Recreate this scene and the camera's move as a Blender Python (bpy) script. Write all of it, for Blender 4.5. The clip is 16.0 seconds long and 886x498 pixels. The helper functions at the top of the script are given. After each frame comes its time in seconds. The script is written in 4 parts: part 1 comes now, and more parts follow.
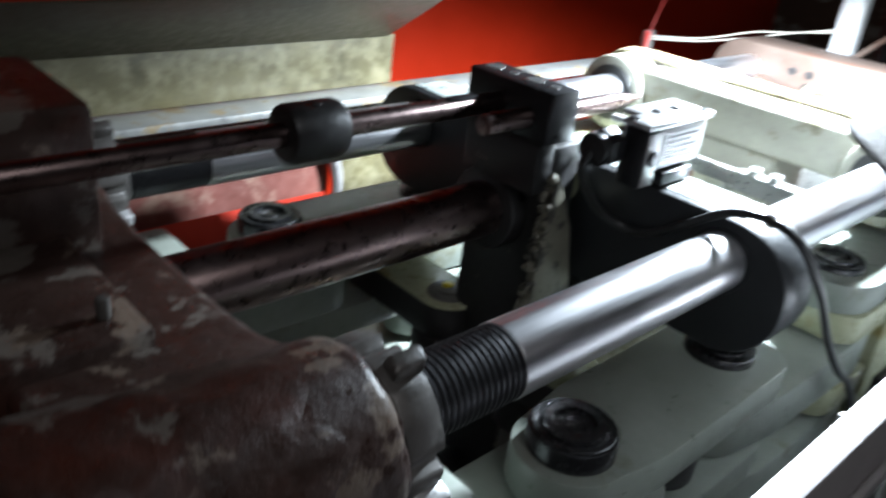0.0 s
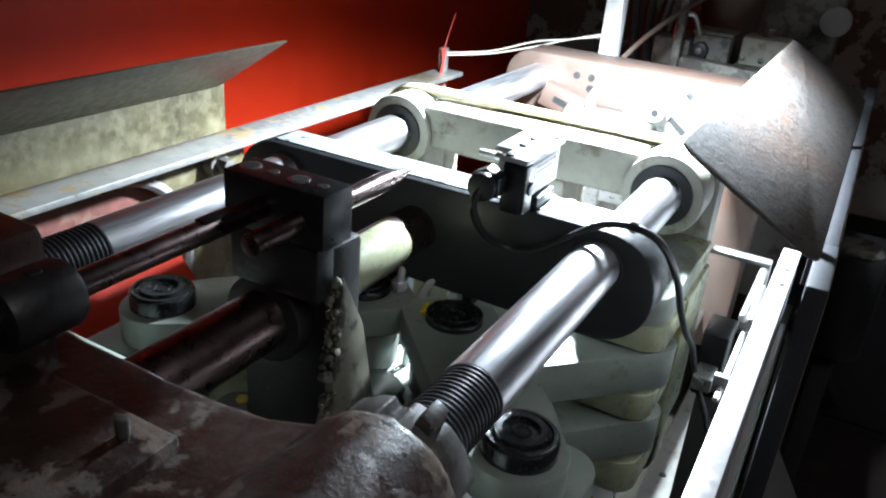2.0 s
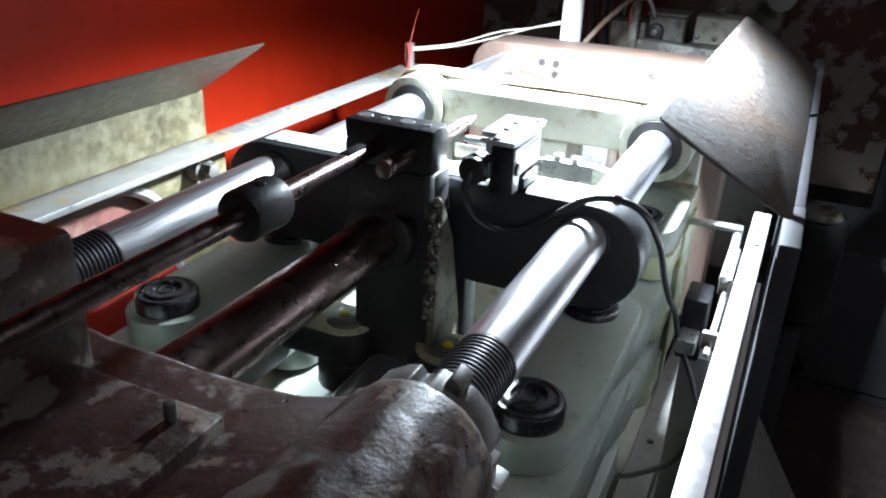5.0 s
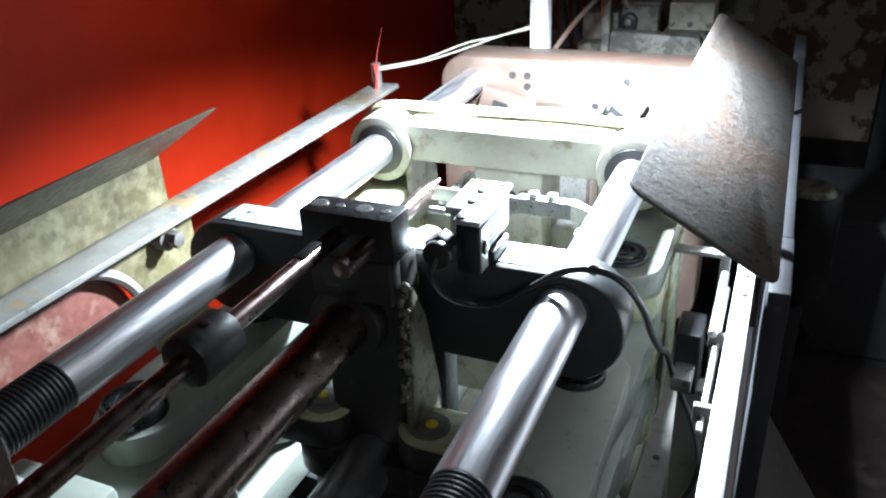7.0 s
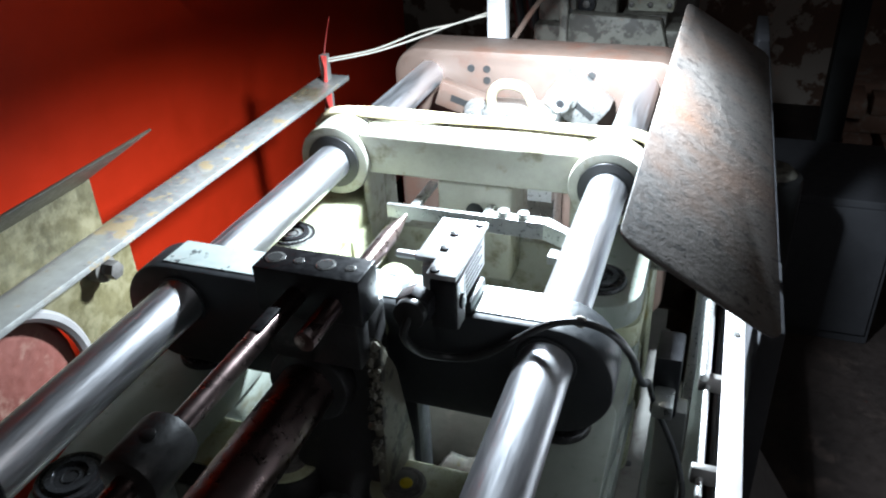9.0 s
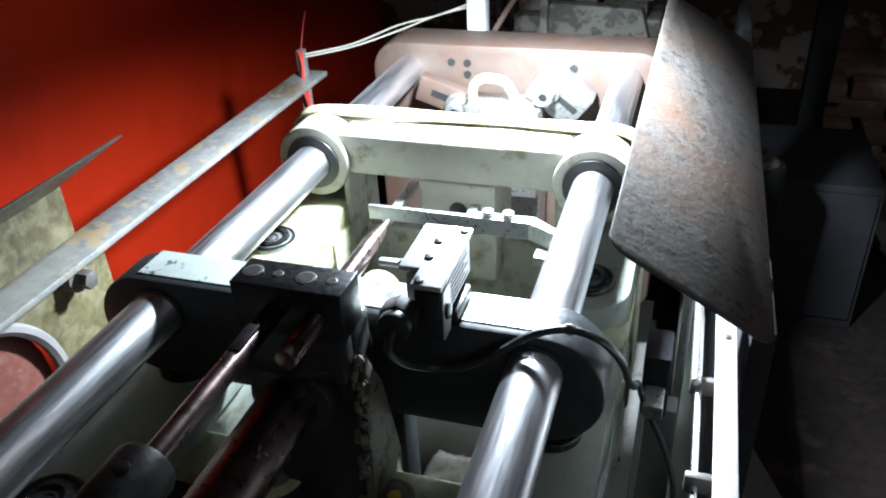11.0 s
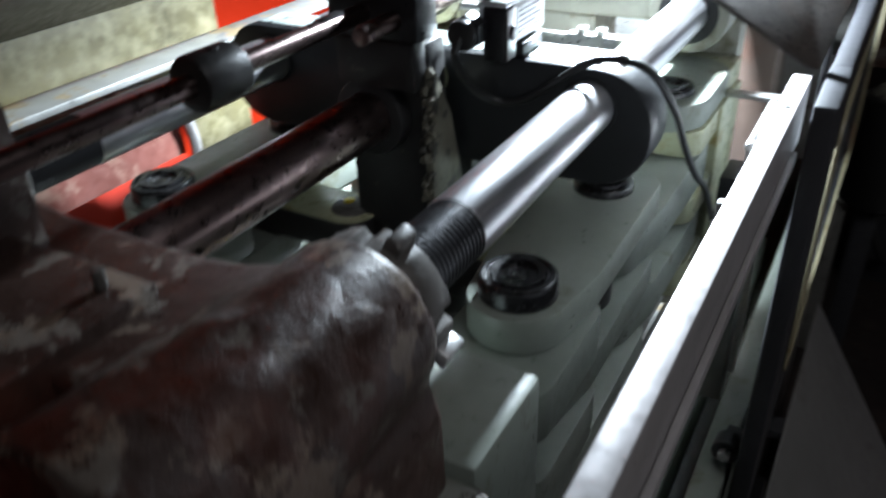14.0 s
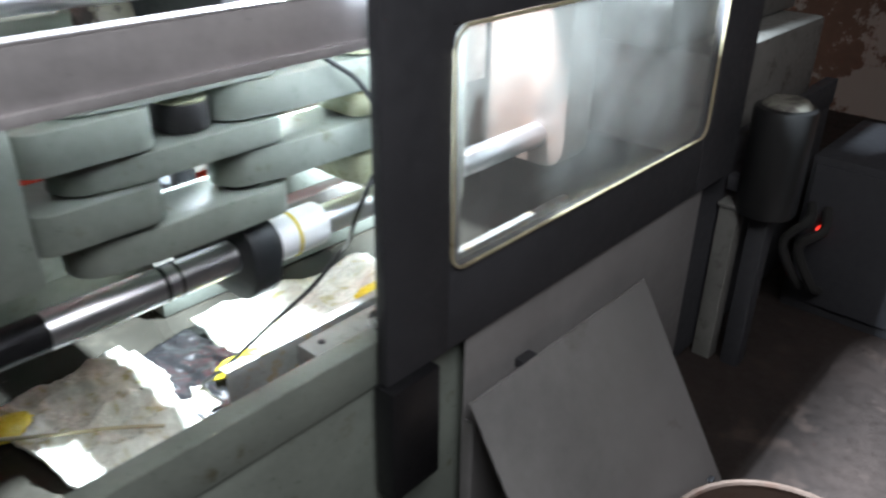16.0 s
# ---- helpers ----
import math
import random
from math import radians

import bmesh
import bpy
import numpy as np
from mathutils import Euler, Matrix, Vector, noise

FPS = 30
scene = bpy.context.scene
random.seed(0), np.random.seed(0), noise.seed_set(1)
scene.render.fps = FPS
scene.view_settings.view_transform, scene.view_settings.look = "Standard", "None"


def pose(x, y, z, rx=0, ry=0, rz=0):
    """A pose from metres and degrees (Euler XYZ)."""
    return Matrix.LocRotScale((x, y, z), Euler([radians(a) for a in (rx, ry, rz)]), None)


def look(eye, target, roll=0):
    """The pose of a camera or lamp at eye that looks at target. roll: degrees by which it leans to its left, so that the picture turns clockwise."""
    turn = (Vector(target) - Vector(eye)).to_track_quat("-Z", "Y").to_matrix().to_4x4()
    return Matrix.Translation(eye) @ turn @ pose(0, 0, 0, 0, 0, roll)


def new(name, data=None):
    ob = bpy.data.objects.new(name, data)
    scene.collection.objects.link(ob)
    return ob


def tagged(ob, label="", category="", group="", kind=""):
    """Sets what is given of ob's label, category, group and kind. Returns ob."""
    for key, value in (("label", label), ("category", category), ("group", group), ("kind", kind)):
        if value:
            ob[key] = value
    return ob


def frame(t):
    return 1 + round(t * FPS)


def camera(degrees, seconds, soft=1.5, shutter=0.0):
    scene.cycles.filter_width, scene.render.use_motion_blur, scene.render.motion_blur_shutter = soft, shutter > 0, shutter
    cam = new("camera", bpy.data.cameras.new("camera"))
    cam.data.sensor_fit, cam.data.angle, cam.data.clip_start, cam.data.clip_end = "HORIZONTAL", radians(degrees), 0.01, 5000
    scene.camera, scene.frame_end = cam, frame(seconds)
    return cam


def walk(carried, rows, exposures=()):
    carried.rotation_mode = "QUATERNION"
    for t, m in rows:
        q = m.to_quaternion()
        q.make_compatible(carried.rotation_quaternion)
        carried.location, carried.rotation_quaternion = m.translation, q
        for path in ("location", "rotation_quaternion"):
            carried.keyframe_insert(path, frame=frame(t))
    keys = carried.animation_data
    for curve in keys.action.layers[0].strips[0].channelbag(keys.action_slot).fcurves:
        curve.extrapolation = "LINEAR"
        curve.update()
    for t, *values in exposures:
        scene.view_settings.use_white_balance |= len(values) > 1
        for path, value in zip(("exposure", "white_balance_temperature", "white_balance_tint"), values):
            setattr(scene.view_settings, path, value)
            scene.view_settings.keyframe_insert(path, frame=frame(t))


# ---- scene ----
cam = camera(58.8, 16.0, soft=2.1, shutter=0.5)
PATH = [
    (0, (0.429, -0.304, 1.411), (-0.83, 0.973, 0.526), 7.0),
    (0.5, (0.379, -0.345, 1.452), (-0.581, 1.196, 0.614), 7.7),
    (1, (0.352, -0.387, 1.473), (-0.519, 1.206, 0.634), 6.3),
    (1.5, (0.357, -0.4, 1.475), (-0.485, 1.21, 0.64), 5.7),
    (2, (0.362, -0.407, 1.46), (-0.465, 1.212, 0.626), 5.1),
    (2.5, (0.36, -0.403, 1.447), (-0.457, 1.216, 0.602), 4.6),
    (3, (0.356, -0.401, 1.449), (-0.443, 1.224, 0.601), 4.3),
    (5.3, (0.350, -0.458, 1.464), (-0.390, 1.217, 0.628), 2.1),
    (5.5, (0.349, -0.459, 1.468), (-0.386, 1.217, 0.657), 1.9),
    (6, (0.357, -0.436, 1.503), (-0.383, 1.242, 0.705), 1.1),
    (6.5, (0.366, -0.418, 1.522), (-0.377, 1.258, 0.721), 0.0),
    (7, (0.345, -0.364, 1.542), (-0.386, 1.26, 0.633), -2.9),
    (7.5, (0.315, -0.316, 1.564), (-0.39, 1.285, 0.594), -3.0),
    (8, (0.297, -0.309, 1.576), (-0.357, 1.299, 0.584), -2.7),
    (8.5, (0.295, -0.297, 1.581), (-0.323, 1.319, 0.577), -2.6),
    (9, (0.291, -0.277, 1.58), (-0.305, 1.346, 0.575), -2.6),
    (11.5, (0.282, -0.252, 1.585), (-0.263, 1.368, 0.547), -3.3),
    (12, (0.287, -0.273, 1.58), (-0.256, 1.347, 0.542), -3.6),
    (12.5, (0.298, -0.3, 1.563), (-0.254, 1.315, 0.52), -4.0),
    (13, (0.312, -0.32, 1.543), (-0.256, 1.284, 0.493), -4.7),
    (13.5, (0.351, -0.368, 1.476), (-0.283, 1.226, 0.447), -5.1),
    (14, (0.412, -0.398, 1.411), (-0.463, 1.078, 0.384), -2.4),
    (14.2, (0.463, -0.405, 1.39), (-0.526, 1.004, 0.372), -2.7),
    (14.5, (0.536, -0.405, 1.374), (-0.494, 0.976, 0.358), 0.1),
    (14.8, (0.63, -0.424, 1.32), (-0.415, 1.01, 0.397), 0.3),
    (15, (0.746, -0.374, 1.344), (-0.377, 0.951, 0.353), 1.1),
    (15.2, (0.801, -0.358, 1.337), (-0.311, 0.968, 0.333), 1.7),
    (15.5, (0.939, -0.336, 1.336), (-0.222, 0.961, 0.351), 0.9),
    (15.6, (0.952, -0.333, 1.336), (-0.192, 0.973, 0.343), 2.0),
    (16, (1.056, -0.27, 1.29), (-0.121, 1.058, 0.368), 0.9),
]
EXPOSURES = [(0, 0.95), (1.5, 0.95), (3.0, 1.1), (6.0, 1.25), (7.0, 1.05), (8.0, 0.65), (9.0, 0.35), (11.5, 0.2), (12.5, 0.2), (13.5, 0.45), (14.0, 1.05), (14.2, 1.45), (14.5, 1.95), (15.0, 2.5), (15.5, 2.95), (16, 3.25)]
walk(cam, [(t, look(eye, target, roll)) for t, eye, target, roll in PATH], EXPOSURES)

# ---- world, lamp, exposure ----
world = bpy.data.worlds.new("workshop_night")
scene.world = world
world.use_nodes = True
world.node_tree.nodes["Background"].inputs["Color"].default_value = (0.75, 0.85, 1.0, 1)
world.node_tree.nodes["Background"].inputs["Strength"].default_value = 0.05


def lamp(name, kind, energy, m, colour=(1, 1, 1), **kw):
    data = bpy.data.lights.new(name, kind)
    data.energy, data.color = energy, colour
    for k, v in kw.items():
        if k == "spot_size":
            data.spot_size = radians(v)
        elif k == "blend":
            data.spot_blend = v
        elif k == "soft":
            data.shadow_soft_size = v
        elif k == "size":
            data.size = v
    ob = new(name, data)
    ob.matrix_world = m
    return ob


# the work lamp with its shade, hung over the mould space
LAMP = (0.08, 0.665, 1.44)
lamp("work_lamp_light", "SPOT", 105, look(LAMP, (0.100, 0.650, 0.9)), (0.75, 0.88, 1.0), spot_size=155, blend=0.55, soft=0.03)
# weak unseen fill, added high above to lift the machine's near sides
lamp("hall_fill_light", "AREA", 6.5, look((1.9, -0.6, 3.1), (0.3, 0.5, 0.8)), (0.93, 0.95, 1.0), size=1.4)

# ---- materials ----


def mat(name, base, rough=0.5, metal=0.0, dirt=None, dirt_at=0.55, scale=30.0, bump=0.15, vary=0.18, rough_vary=0.15, sharp=0.12, coat=0.0, grain_axis=(1, 1, 1)):
    """A worn surface: a base colour that varies at two scales, patches of dirt, and fine relief."""
    m = bpy.data.materials.new(name)
    m.use_nodes = True
    nt = m.node_tree
    n, l = nt.nodes, nt.links
    bsdf = n["Principled BSDF"]
    bsdf.inputs["Metallic"].default_value = metal
    bsdf.inputs["Coat Weight"].default_value = coat
    tc = n.new("ShaderNodeTexCoord")
    info = n.new("ShaderNodeObjectInfo")
    shift = n.new("ShaderNodeVectorMath")
    shift.operation = "ADD"
    l.new(tc.outputs["Object"], shift.inputs[0])
    l.new(info.outputs["Random"], shift.inputs[1])
    along = n.new("ShaderNodeVectorMath")
    along.operation = "MULTIPLY"
    along.inputs[1].default_value = grain_axis
    l.new(shift.outputs[0], along.inputs[0])

    def noisy(s, detail=5, rough_=0.6):
        t = n.new("ShaderNodeTexNoise")
        t.inputs["Scale"].default_value, t.inputs["Detail"].default_value, t.inputs["Roughness"].default_value = s, detail, rough_
        l.new(along.outputs[0], t.inputs["Vector"])
        return t.outputs["Fac"]

    def ramp(src, a, b, lo=0.0, hi=1.0):
        r = n.new("ShaderNodeMapRange")
        r.inputs[1].default_value, r.inputs[2].default_value, r.inputs[3].default_value, r.inputs[4].default_value = a, b, lo, hi
        l.new(src, r.inputs[0])
        return r.outputs[0]

    big, fine = noisy(scale * 0.3), noisy(scale * 4, 8, 0.7)
    mix = n.new("ShaderNodeMix")
    mix.data_type = "RGBA"
    mix.inputs[6].default_value = (*[c * (1 - vary) for c in base], 1)
    mix.inputs[7].default_value = (*[min(1, c * (1 + vary)) for c in base], 1)
    l.new(ramp(big, 0.3, 0.7), mix.inputs[0])
    colour = mix.outputs[2]
    grain = n.new("ShaderNodeMix")
    grain.data_type, grain.blend_type = "RGBA", "MULTIPLY"
    grain.inputs[0].default_value = 1.0
    l.new(colour, grain.inputs[6])
    g = n.new("ShaderNodeCombineColor")
    tone = ramp(fine, 0.25, 0.75, 1 - vary, 1.0)
    for i in range(3):
        l.new(tone, g.inputs[i])
    l.new(g.outputs[0], grain.inputs[7])
    colour = grain.outputs[2]
    rough_out = ramp(fine, 0.3, 0.7, max(0.03, rough - rough_vary), min(1, rough + rough_vary))
    if dirt:
        d = n.new("ShaderNodeMix")
        d.data_type = "RGBA"
        d.inputs[7].default_value = (*dirt, 1)
        l.new(colour, d.inputs[6])
        patch = ramp(noisy(scale, 8, 0.65), dirt_at, dirt_at + sharp)
        l.new(patch, d.inputs[0])
        colour = d.outputs[2]
        if metal > 0:
            mm = ramp(patch, 0, 1, metal, 0.0)
            l.new(mm, bsdf.inputs["Metallic"])
    l.new(colour, bsdf.inputs["Base Color"])
    l.new(rough_out, bsdf.inputs["Roughness"])
    if bump:
        b = n.new("ShaderNodeBump")
        b.inputs["Strength"].default_value, b.inputs["Distance"].default_value = bump, 0.002
        l.new(noisy(scale * 2.2, 8, 0.65), b.inputs["Height"])
        l.new(b.outputs[0], bsdf.inputs["Normal"])
    return m


CHROME = mat("ground_steel_bar", (0.84, 0.84, 0.87), 0.34, 1.0, None, scale=55, bump=0.015, vary=0.10, rough_vary=0.07, grain_axis=(1, 0.06, 1))
OILROD = mat("oily_steel_rod", (0.25, 0.18, 0.17), 0.30, 1.0, None, 0.74, 20, 0.02, rough_vary=0.08)
THREAD = mat("oiled_thread", (0.07, 0.07, 0.075), 0.38, 0.8, None, scale=40, bump=0.05)
CAST = mat("grimy_cast_iron", (0.050, 0.027, 0.021), 0.38, 0.0, (0.155, 0.115, 0.088), 0.57, 14, 1.0, 0.4, sharp=0.035)
PALECAST = mat("peeling_pale_paint", (0.27, 0.27, 0.24), 0.45, 0.0, (0.052, 0.028, 0.022), 0.51, 8, 0.6, 0.15, sharp=0.012)
GRIME = mat("scraped_grimy_plate", (0.16, 0.15, 0.115), 0.45, 0.1, (0.03, 0.028, 0.022), 0.52, 30, 0.4, 0.3, sharp=0.05)
BLACK = mat("black_oxide_steel", (0.018, 0.018, 0.020), 0.38, 0.3, (0.06, 0.055, 0.05), 0.66, 40, 0.08)
NUTS = mat("greasy_nut_steel", (0.15, 0.14, 0.13), 0.45, 0.35, (0.05, 0.045, 0.04), 0.5, 35, 0.35)
CHIPPED = mat("chipped_dark_paint", (0.020, 0.022, 0.024), 0.45, 0.0, (0.20, 0.24, 0.23), 0.70, 30, 0.15, sharp=0.03)
XHEAD = mat("dirty_black_iron", (0.018, 0.017, 0.017), 0.45, 0.0, (0.075, 0.070, 0.056), 0.64, 45, 0.3, sharp=0.05)
GREEN = mat("pale_green_enamel", (0.235, 0.260, 0.225), 0.38, 0.0, (0.13, 0.125, 0.085), 0.60, 18, 0.15, 0.18)
GREENIN = mat("oily_green_enamel", (0.36, 0.37, 0.24), 0.32, 0.0, (0.22, 0.18, 0.06), 0.56, 22, 0.12)
BEIGE = mat("old_cream_enamel", (0.35, 0.345, 0.285), 0.42, 0.0, (0.15, 0.135, 0.085), 0.53, 26, 0.3, 0.2)
RUST = mat("rusty_platen_steel", (0.095, 0.064, 0.050), 0.55, 0.1, (0.075, 0.040, 0.028), 0.52, 16, 0.12, 0.2)
SHEET = mat("weathered_steel_sheet", (0.112, 0.098, 0.088), 0.55, 0.1, (0.040, 0.035, 0.032), 0.56, 62, 0.5, 0.22, sharp=0.02)
RAIL = mat("bare_steel_rail", (0.60, 0.57, 0.57), 0.40, 0.25, (0.30, 0.26, 0.24), 0.68, 18, 0.05)
FLATBAR = mat("scuffed_flat_bar", (0.38, 0.38, 0.365), 0.40, 0.5, (0.26, 0.20, 0.12), 0.55, 26, 0.2, 0.25, sharp=0.06)
TRAY = mat("oil_stained_sheet", (0.125, 0.108, 0.052), 0.50, 0.1, (0.185, 0.165, 0.098), 0.46, 30, 0.3, 0.40, sharp=0.22)
RED = mat("glossy_red_paint", (0.45, 0.022, 0.005), 0.50, 0.0, None, scale=4, bump=0.01, vary=0.16, rough_vary=0.06)
RED.node_tree.nodes["Principled BSDF"].inputs["Specular IOR Level"].default_value = 0.2
PINK = mat("worn_red_oxide_paint", (0.17, 0.058, 0.045), 0.5, 0.0, (0.20, 0.12, 0.09), 0.52, 20, 0.3, 0.35)
WHITE = mat("white_enamel", (0.80, 0.80, 0.80), 0.40, 0.0, (0.45, 0.42, 0.38), 0.70, 22, 0.05, 0.06)
SWITCH = mat("die_cast_aluminium", (0.66, 0.66, 0.66), 0.40, 0.55, (0.20, 0.19, 0.18), 0.70, 60, 0.05)
RUBBER = mat("black_rubber", (0.018, 0.018, 0.018), 0.42, 0.0, None, scale=60, bump=0.05)
# matte black of the dusty hoses, also the shade in the screw wells
HOSE_WELL_BLACK = mat("dusty_hose_and_well_shade", (0.020, 0.019, 0.018), 0.85, 0.0, None, scale=60, bump=0.1)
STEEL = mat("zinc_plated_steel", (0.52, 0.52, 0.50), 0.34, 0.85, (0.30, 0.26, 0.22), 0.78, 50, 0.02)
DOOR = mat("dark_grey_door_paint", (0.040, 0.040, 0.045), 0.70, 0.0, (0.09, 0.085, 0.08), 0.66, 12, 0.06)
PANEL = mat("grey_painted_panel", (0.25, 0.24, 0.235), 0.50, 0.0, (0.17, 0.155, 0.145), 0.64, 9, 0.05)
FLOOR = mat("oily_concrete", (0.026, 0.017, 0.014), 0.75, 0.0, (0.048, 0.032, 0.026), 0.55, 9, 0.8, 0.4)
CORD = mat("pale_cord", (0.60, 0.56, 0.48), 0.8, 0.0, None, scale=80, bump=0.1)
HOSE = mat("yellowed_hose", (0.42, 0.37, 0.24), 0.40, 0.0, (0.2, 0.15, 0.06), 0.6, 40, 0.05)
OILPAN = mat("oily_drip_tray", (0.045, 0.042, 0.034), 0.14, 0.2, (0.05, 0.045, 0.035), 0.56, 12, 0.25, 0.25)
PAPER = mat("crumpled_oily_paper", (0.66, 0.66, 0.58), 0.28, 0.0, (0.36, 0.32, 0.14), 0.53, 9, 0.5, 0.2)
YELLOW = mat("yellow_grease", (0.72, 0.55, 0.03), 0.30, 0.0, None, scale=40, bump=0.2)
BRICK = mat("dusty_brick", (0.34, 0.21, 0.16), 0.85, 0.0, (0.36, 0.31, 0.26), 0.52, 15, 0.5, 0.3)
PLASTER = mat("peeling_plaster_wall", (0.20, 0.115, 0.080), 0.85, 0.0, (0.42, 0.36, 0.31), 0.50, 3.2, 0.6, 0.35, sharp=0.03)
UNIT = mat("dirty_cream_iron", (0.17, 0.162, 0.135), 0.55, 0.0, (0.065, 0.058, 0.048), 0.50, 24, 0.4, 0.25, sharp=0.06)
CLOTH = mat("faded_red_cloth", (0.28, 0.022, 0.016), 0.9, 0.0, None, scale=30, bump=0.4)
SACK = mat("pale_woven_sack", (0.50, 0.50, 0.48), 0.8, 0.0, (0.28, 0.26, 0.23), 0.55, 14, 0.5)
WALL = mat("sooty_wall", (0.10, 0.085, 0.075), 0.8, 0.0, (0.05, 0.045, 0.04), 0.5, 4, 0.3, 0.3)
GREYIRON = mat("grey_machine_iron", (0.20, 0.195, 0.18), 0.5, 0.1, (0.09, 0.08, 0.07), 0.55, 16, 0.3, 0.2)
REDCORD = mat("red_wire", (0.55, 0.06, 0.05), 0.5, 0.0, None, scale=60, bump=0.02)


def glass(name, base, rough, alpha):
    m = bpy.data.materials.new(name)
    m.use_nodes = True
    nt = m.node_tree
    b = nt.nodes["Principled BSDF"]
    b.inputs["Base Color"].default_value = (*base, 1)
    b.inputs["Roughness"].default_value = rough
    noise_ = nt.nodes.new("ShaderNodeTexNoise")
    noise_.inputs["Scale"].default_value, noise_.inputs["Detail"].default_value = 9.0, 6
    tc = nt.nodes.new("ShaderNodeTexCoord")
    nt.links.new(tc.outputs["Object"], noise_.inputs["Vector"])
    r = nt.nodes.new("ShaderNodeMapRange")
    r.inputs[1].default_value, r.inputs[2].default_value, r.inputs[3].default_value, r.inputs[4].default_value = 0.3, 0.7, alpha - 0.12, alpha + 0.15
    nt.links.new(noise_.outputs["Fac"], r.inputs[0])
    nt.links.new(r.outputs[0], b.inputs["Alpha"])
    return m


# worn paint, made paler to hold the lamplight on a top face
WORN_LIT = mat("worn_lit_grey_green", (0.34, 0.38, 0.36), 0.42, 0.1, (0.05, 0.055, 0.055), 0.58, 40, 0.15, sharp=0.03)


def rust_wash(m, tint, size, low, high):
    """A second, broad layer of colour over a worn surface."""
    nt = m.node_tree
    bsdf = nt.nodes["Principled BSDF"]
    old = bsdf.inputs["Base Color"].links[0].from_socket
    tc, ns, rg, mx = (nt.nodes.new("ShaderNode" + k) for k in ("TexCoord", "TexNoise", "MapRange", "Mix"))
    ns.inputs["Scale"].default_value, ns.inputs["Detail"].default_value, ns.inputs["Roughness"].default_value = size, 7, 0.62
    nt.links.new(tc.outputs["Object"], ns.inputs["Vector"])
    rg.inputs[1].default_value, rg.inputs[2].default_value, rg.inputs[4].default_value = low, high, 0.85
    nt.links.new(ns.outputs["Fac"], rg.inputs[0])
    mx.data_type = "RGBA"
    mx.inputs[7].default_value = (*tint, 1)
    nt.links.new(old, mx.inputs[6])
    nt.links.new(rg.outputs[0], mx.inputs[0])
    nt.links.new(mx.outputs[2], bsdf.inputs["Base Color"])


rust_wash(SHEET, (0.125, 0.070, 0.045), 4.5, 0.46, 0.62)
rust_wash(CAST, (0.085, 0.026, 0.017), 7.0, 0.52, 0.66)
rust_wash(CAST, (0.135, 0.115, 0.098), 19.0, 0.575, 0.61)
rust_wash(FLATBAR, (0.20, 0.155, 0.085), 5.0, 0.54, 0.66)
DARKSHEET = mat("dark_olive_sheet", (0.075, 0.065, 0.045), 0.45, 0.1, (0.12, 0.11, 0.08), 0.62, 22, 0.1)

PANE = glass("hazy_acrylic", (0.27, 0.28, 0.27), 0.25, 0.40)


def glow(name, colour, strength):
    m = bpy.data.materials.new(name)
    m.use_nodes = True
    b = m.node_tree.nodes["Principled BSDF"]
    b.inputs["Emission Color"].default_value = (*colour, 1)
    b.inputs["Emission Strength"].default_value = strength
    return m


# ---- mesh tools ----


def merge(bm, tmp):
    me = bpy.data.meshes.new("tmp")
    tmp.to_mesh(me)
    tmp.free()
    bm.from_mesh(me)
    bpy.data.meshes.remove(me)
    return bm


def box(x0, x1, y0, y1, z0, z1, bev=0.002, seg=2, bm=None):
    t = bmesh.new()
    bmesh.ops.create_cube(t, size=1, matrix=Matrix.Translation(((x0 + x1) / 2, (y0 + y1) / 2, (z0 + z1) / 2)) @ Matrix.Diagonal((x1 - x0, y1 - y0, z1 - z0, 1)))
    if bev:
        bmesh.ops.bevel(t, geom=t.edges[:], offset=bev, segments=seg, affect="EDGES", profile=0.5)
    return merge(bm if bm is not None else bmesh.new(), t)


AX = {"x": Matrix.Rotation(radians(90), 4, "Y"), "y": Matrix.Rotation(radians(-90), 4, "X"), "z": Matrix.Identity(4)}


def cyl(axis, c, r, a0, a1, r2=None, bev=0.0015, seg=40, bm=None):
    """A round bar along an axis from a0 to a1; c: the other two coordinates, in order."""
    t = bmesh.new()
    bmesh.ops.create_cone(t, cap_ends=True, segments=seg, radius1=r, radius2=r if r2 is None else r2, depth=abs(a1 - a0))
    if bev:
        rim = [e for e in t.edges if len(e.link_faces) == 2 and any(len(f.verts) > 4 for f in e.link_faces)]
        bmesh.ops.bevel(t, geom=rim, offset=bev, segments=2, affect="EDGES", profile=0.5)
    mid = (a0 + a1) / 2
    place = {"x": (mid, c[0], c[1]), "y": (c[0], mid, c[1]), "z": (c[0], c[1], mid)}[axis]
    t.transform(Matrix.Translation(place) @ AX[axis])
    return merge(bm if bm is not None else bmesh.new(), t)


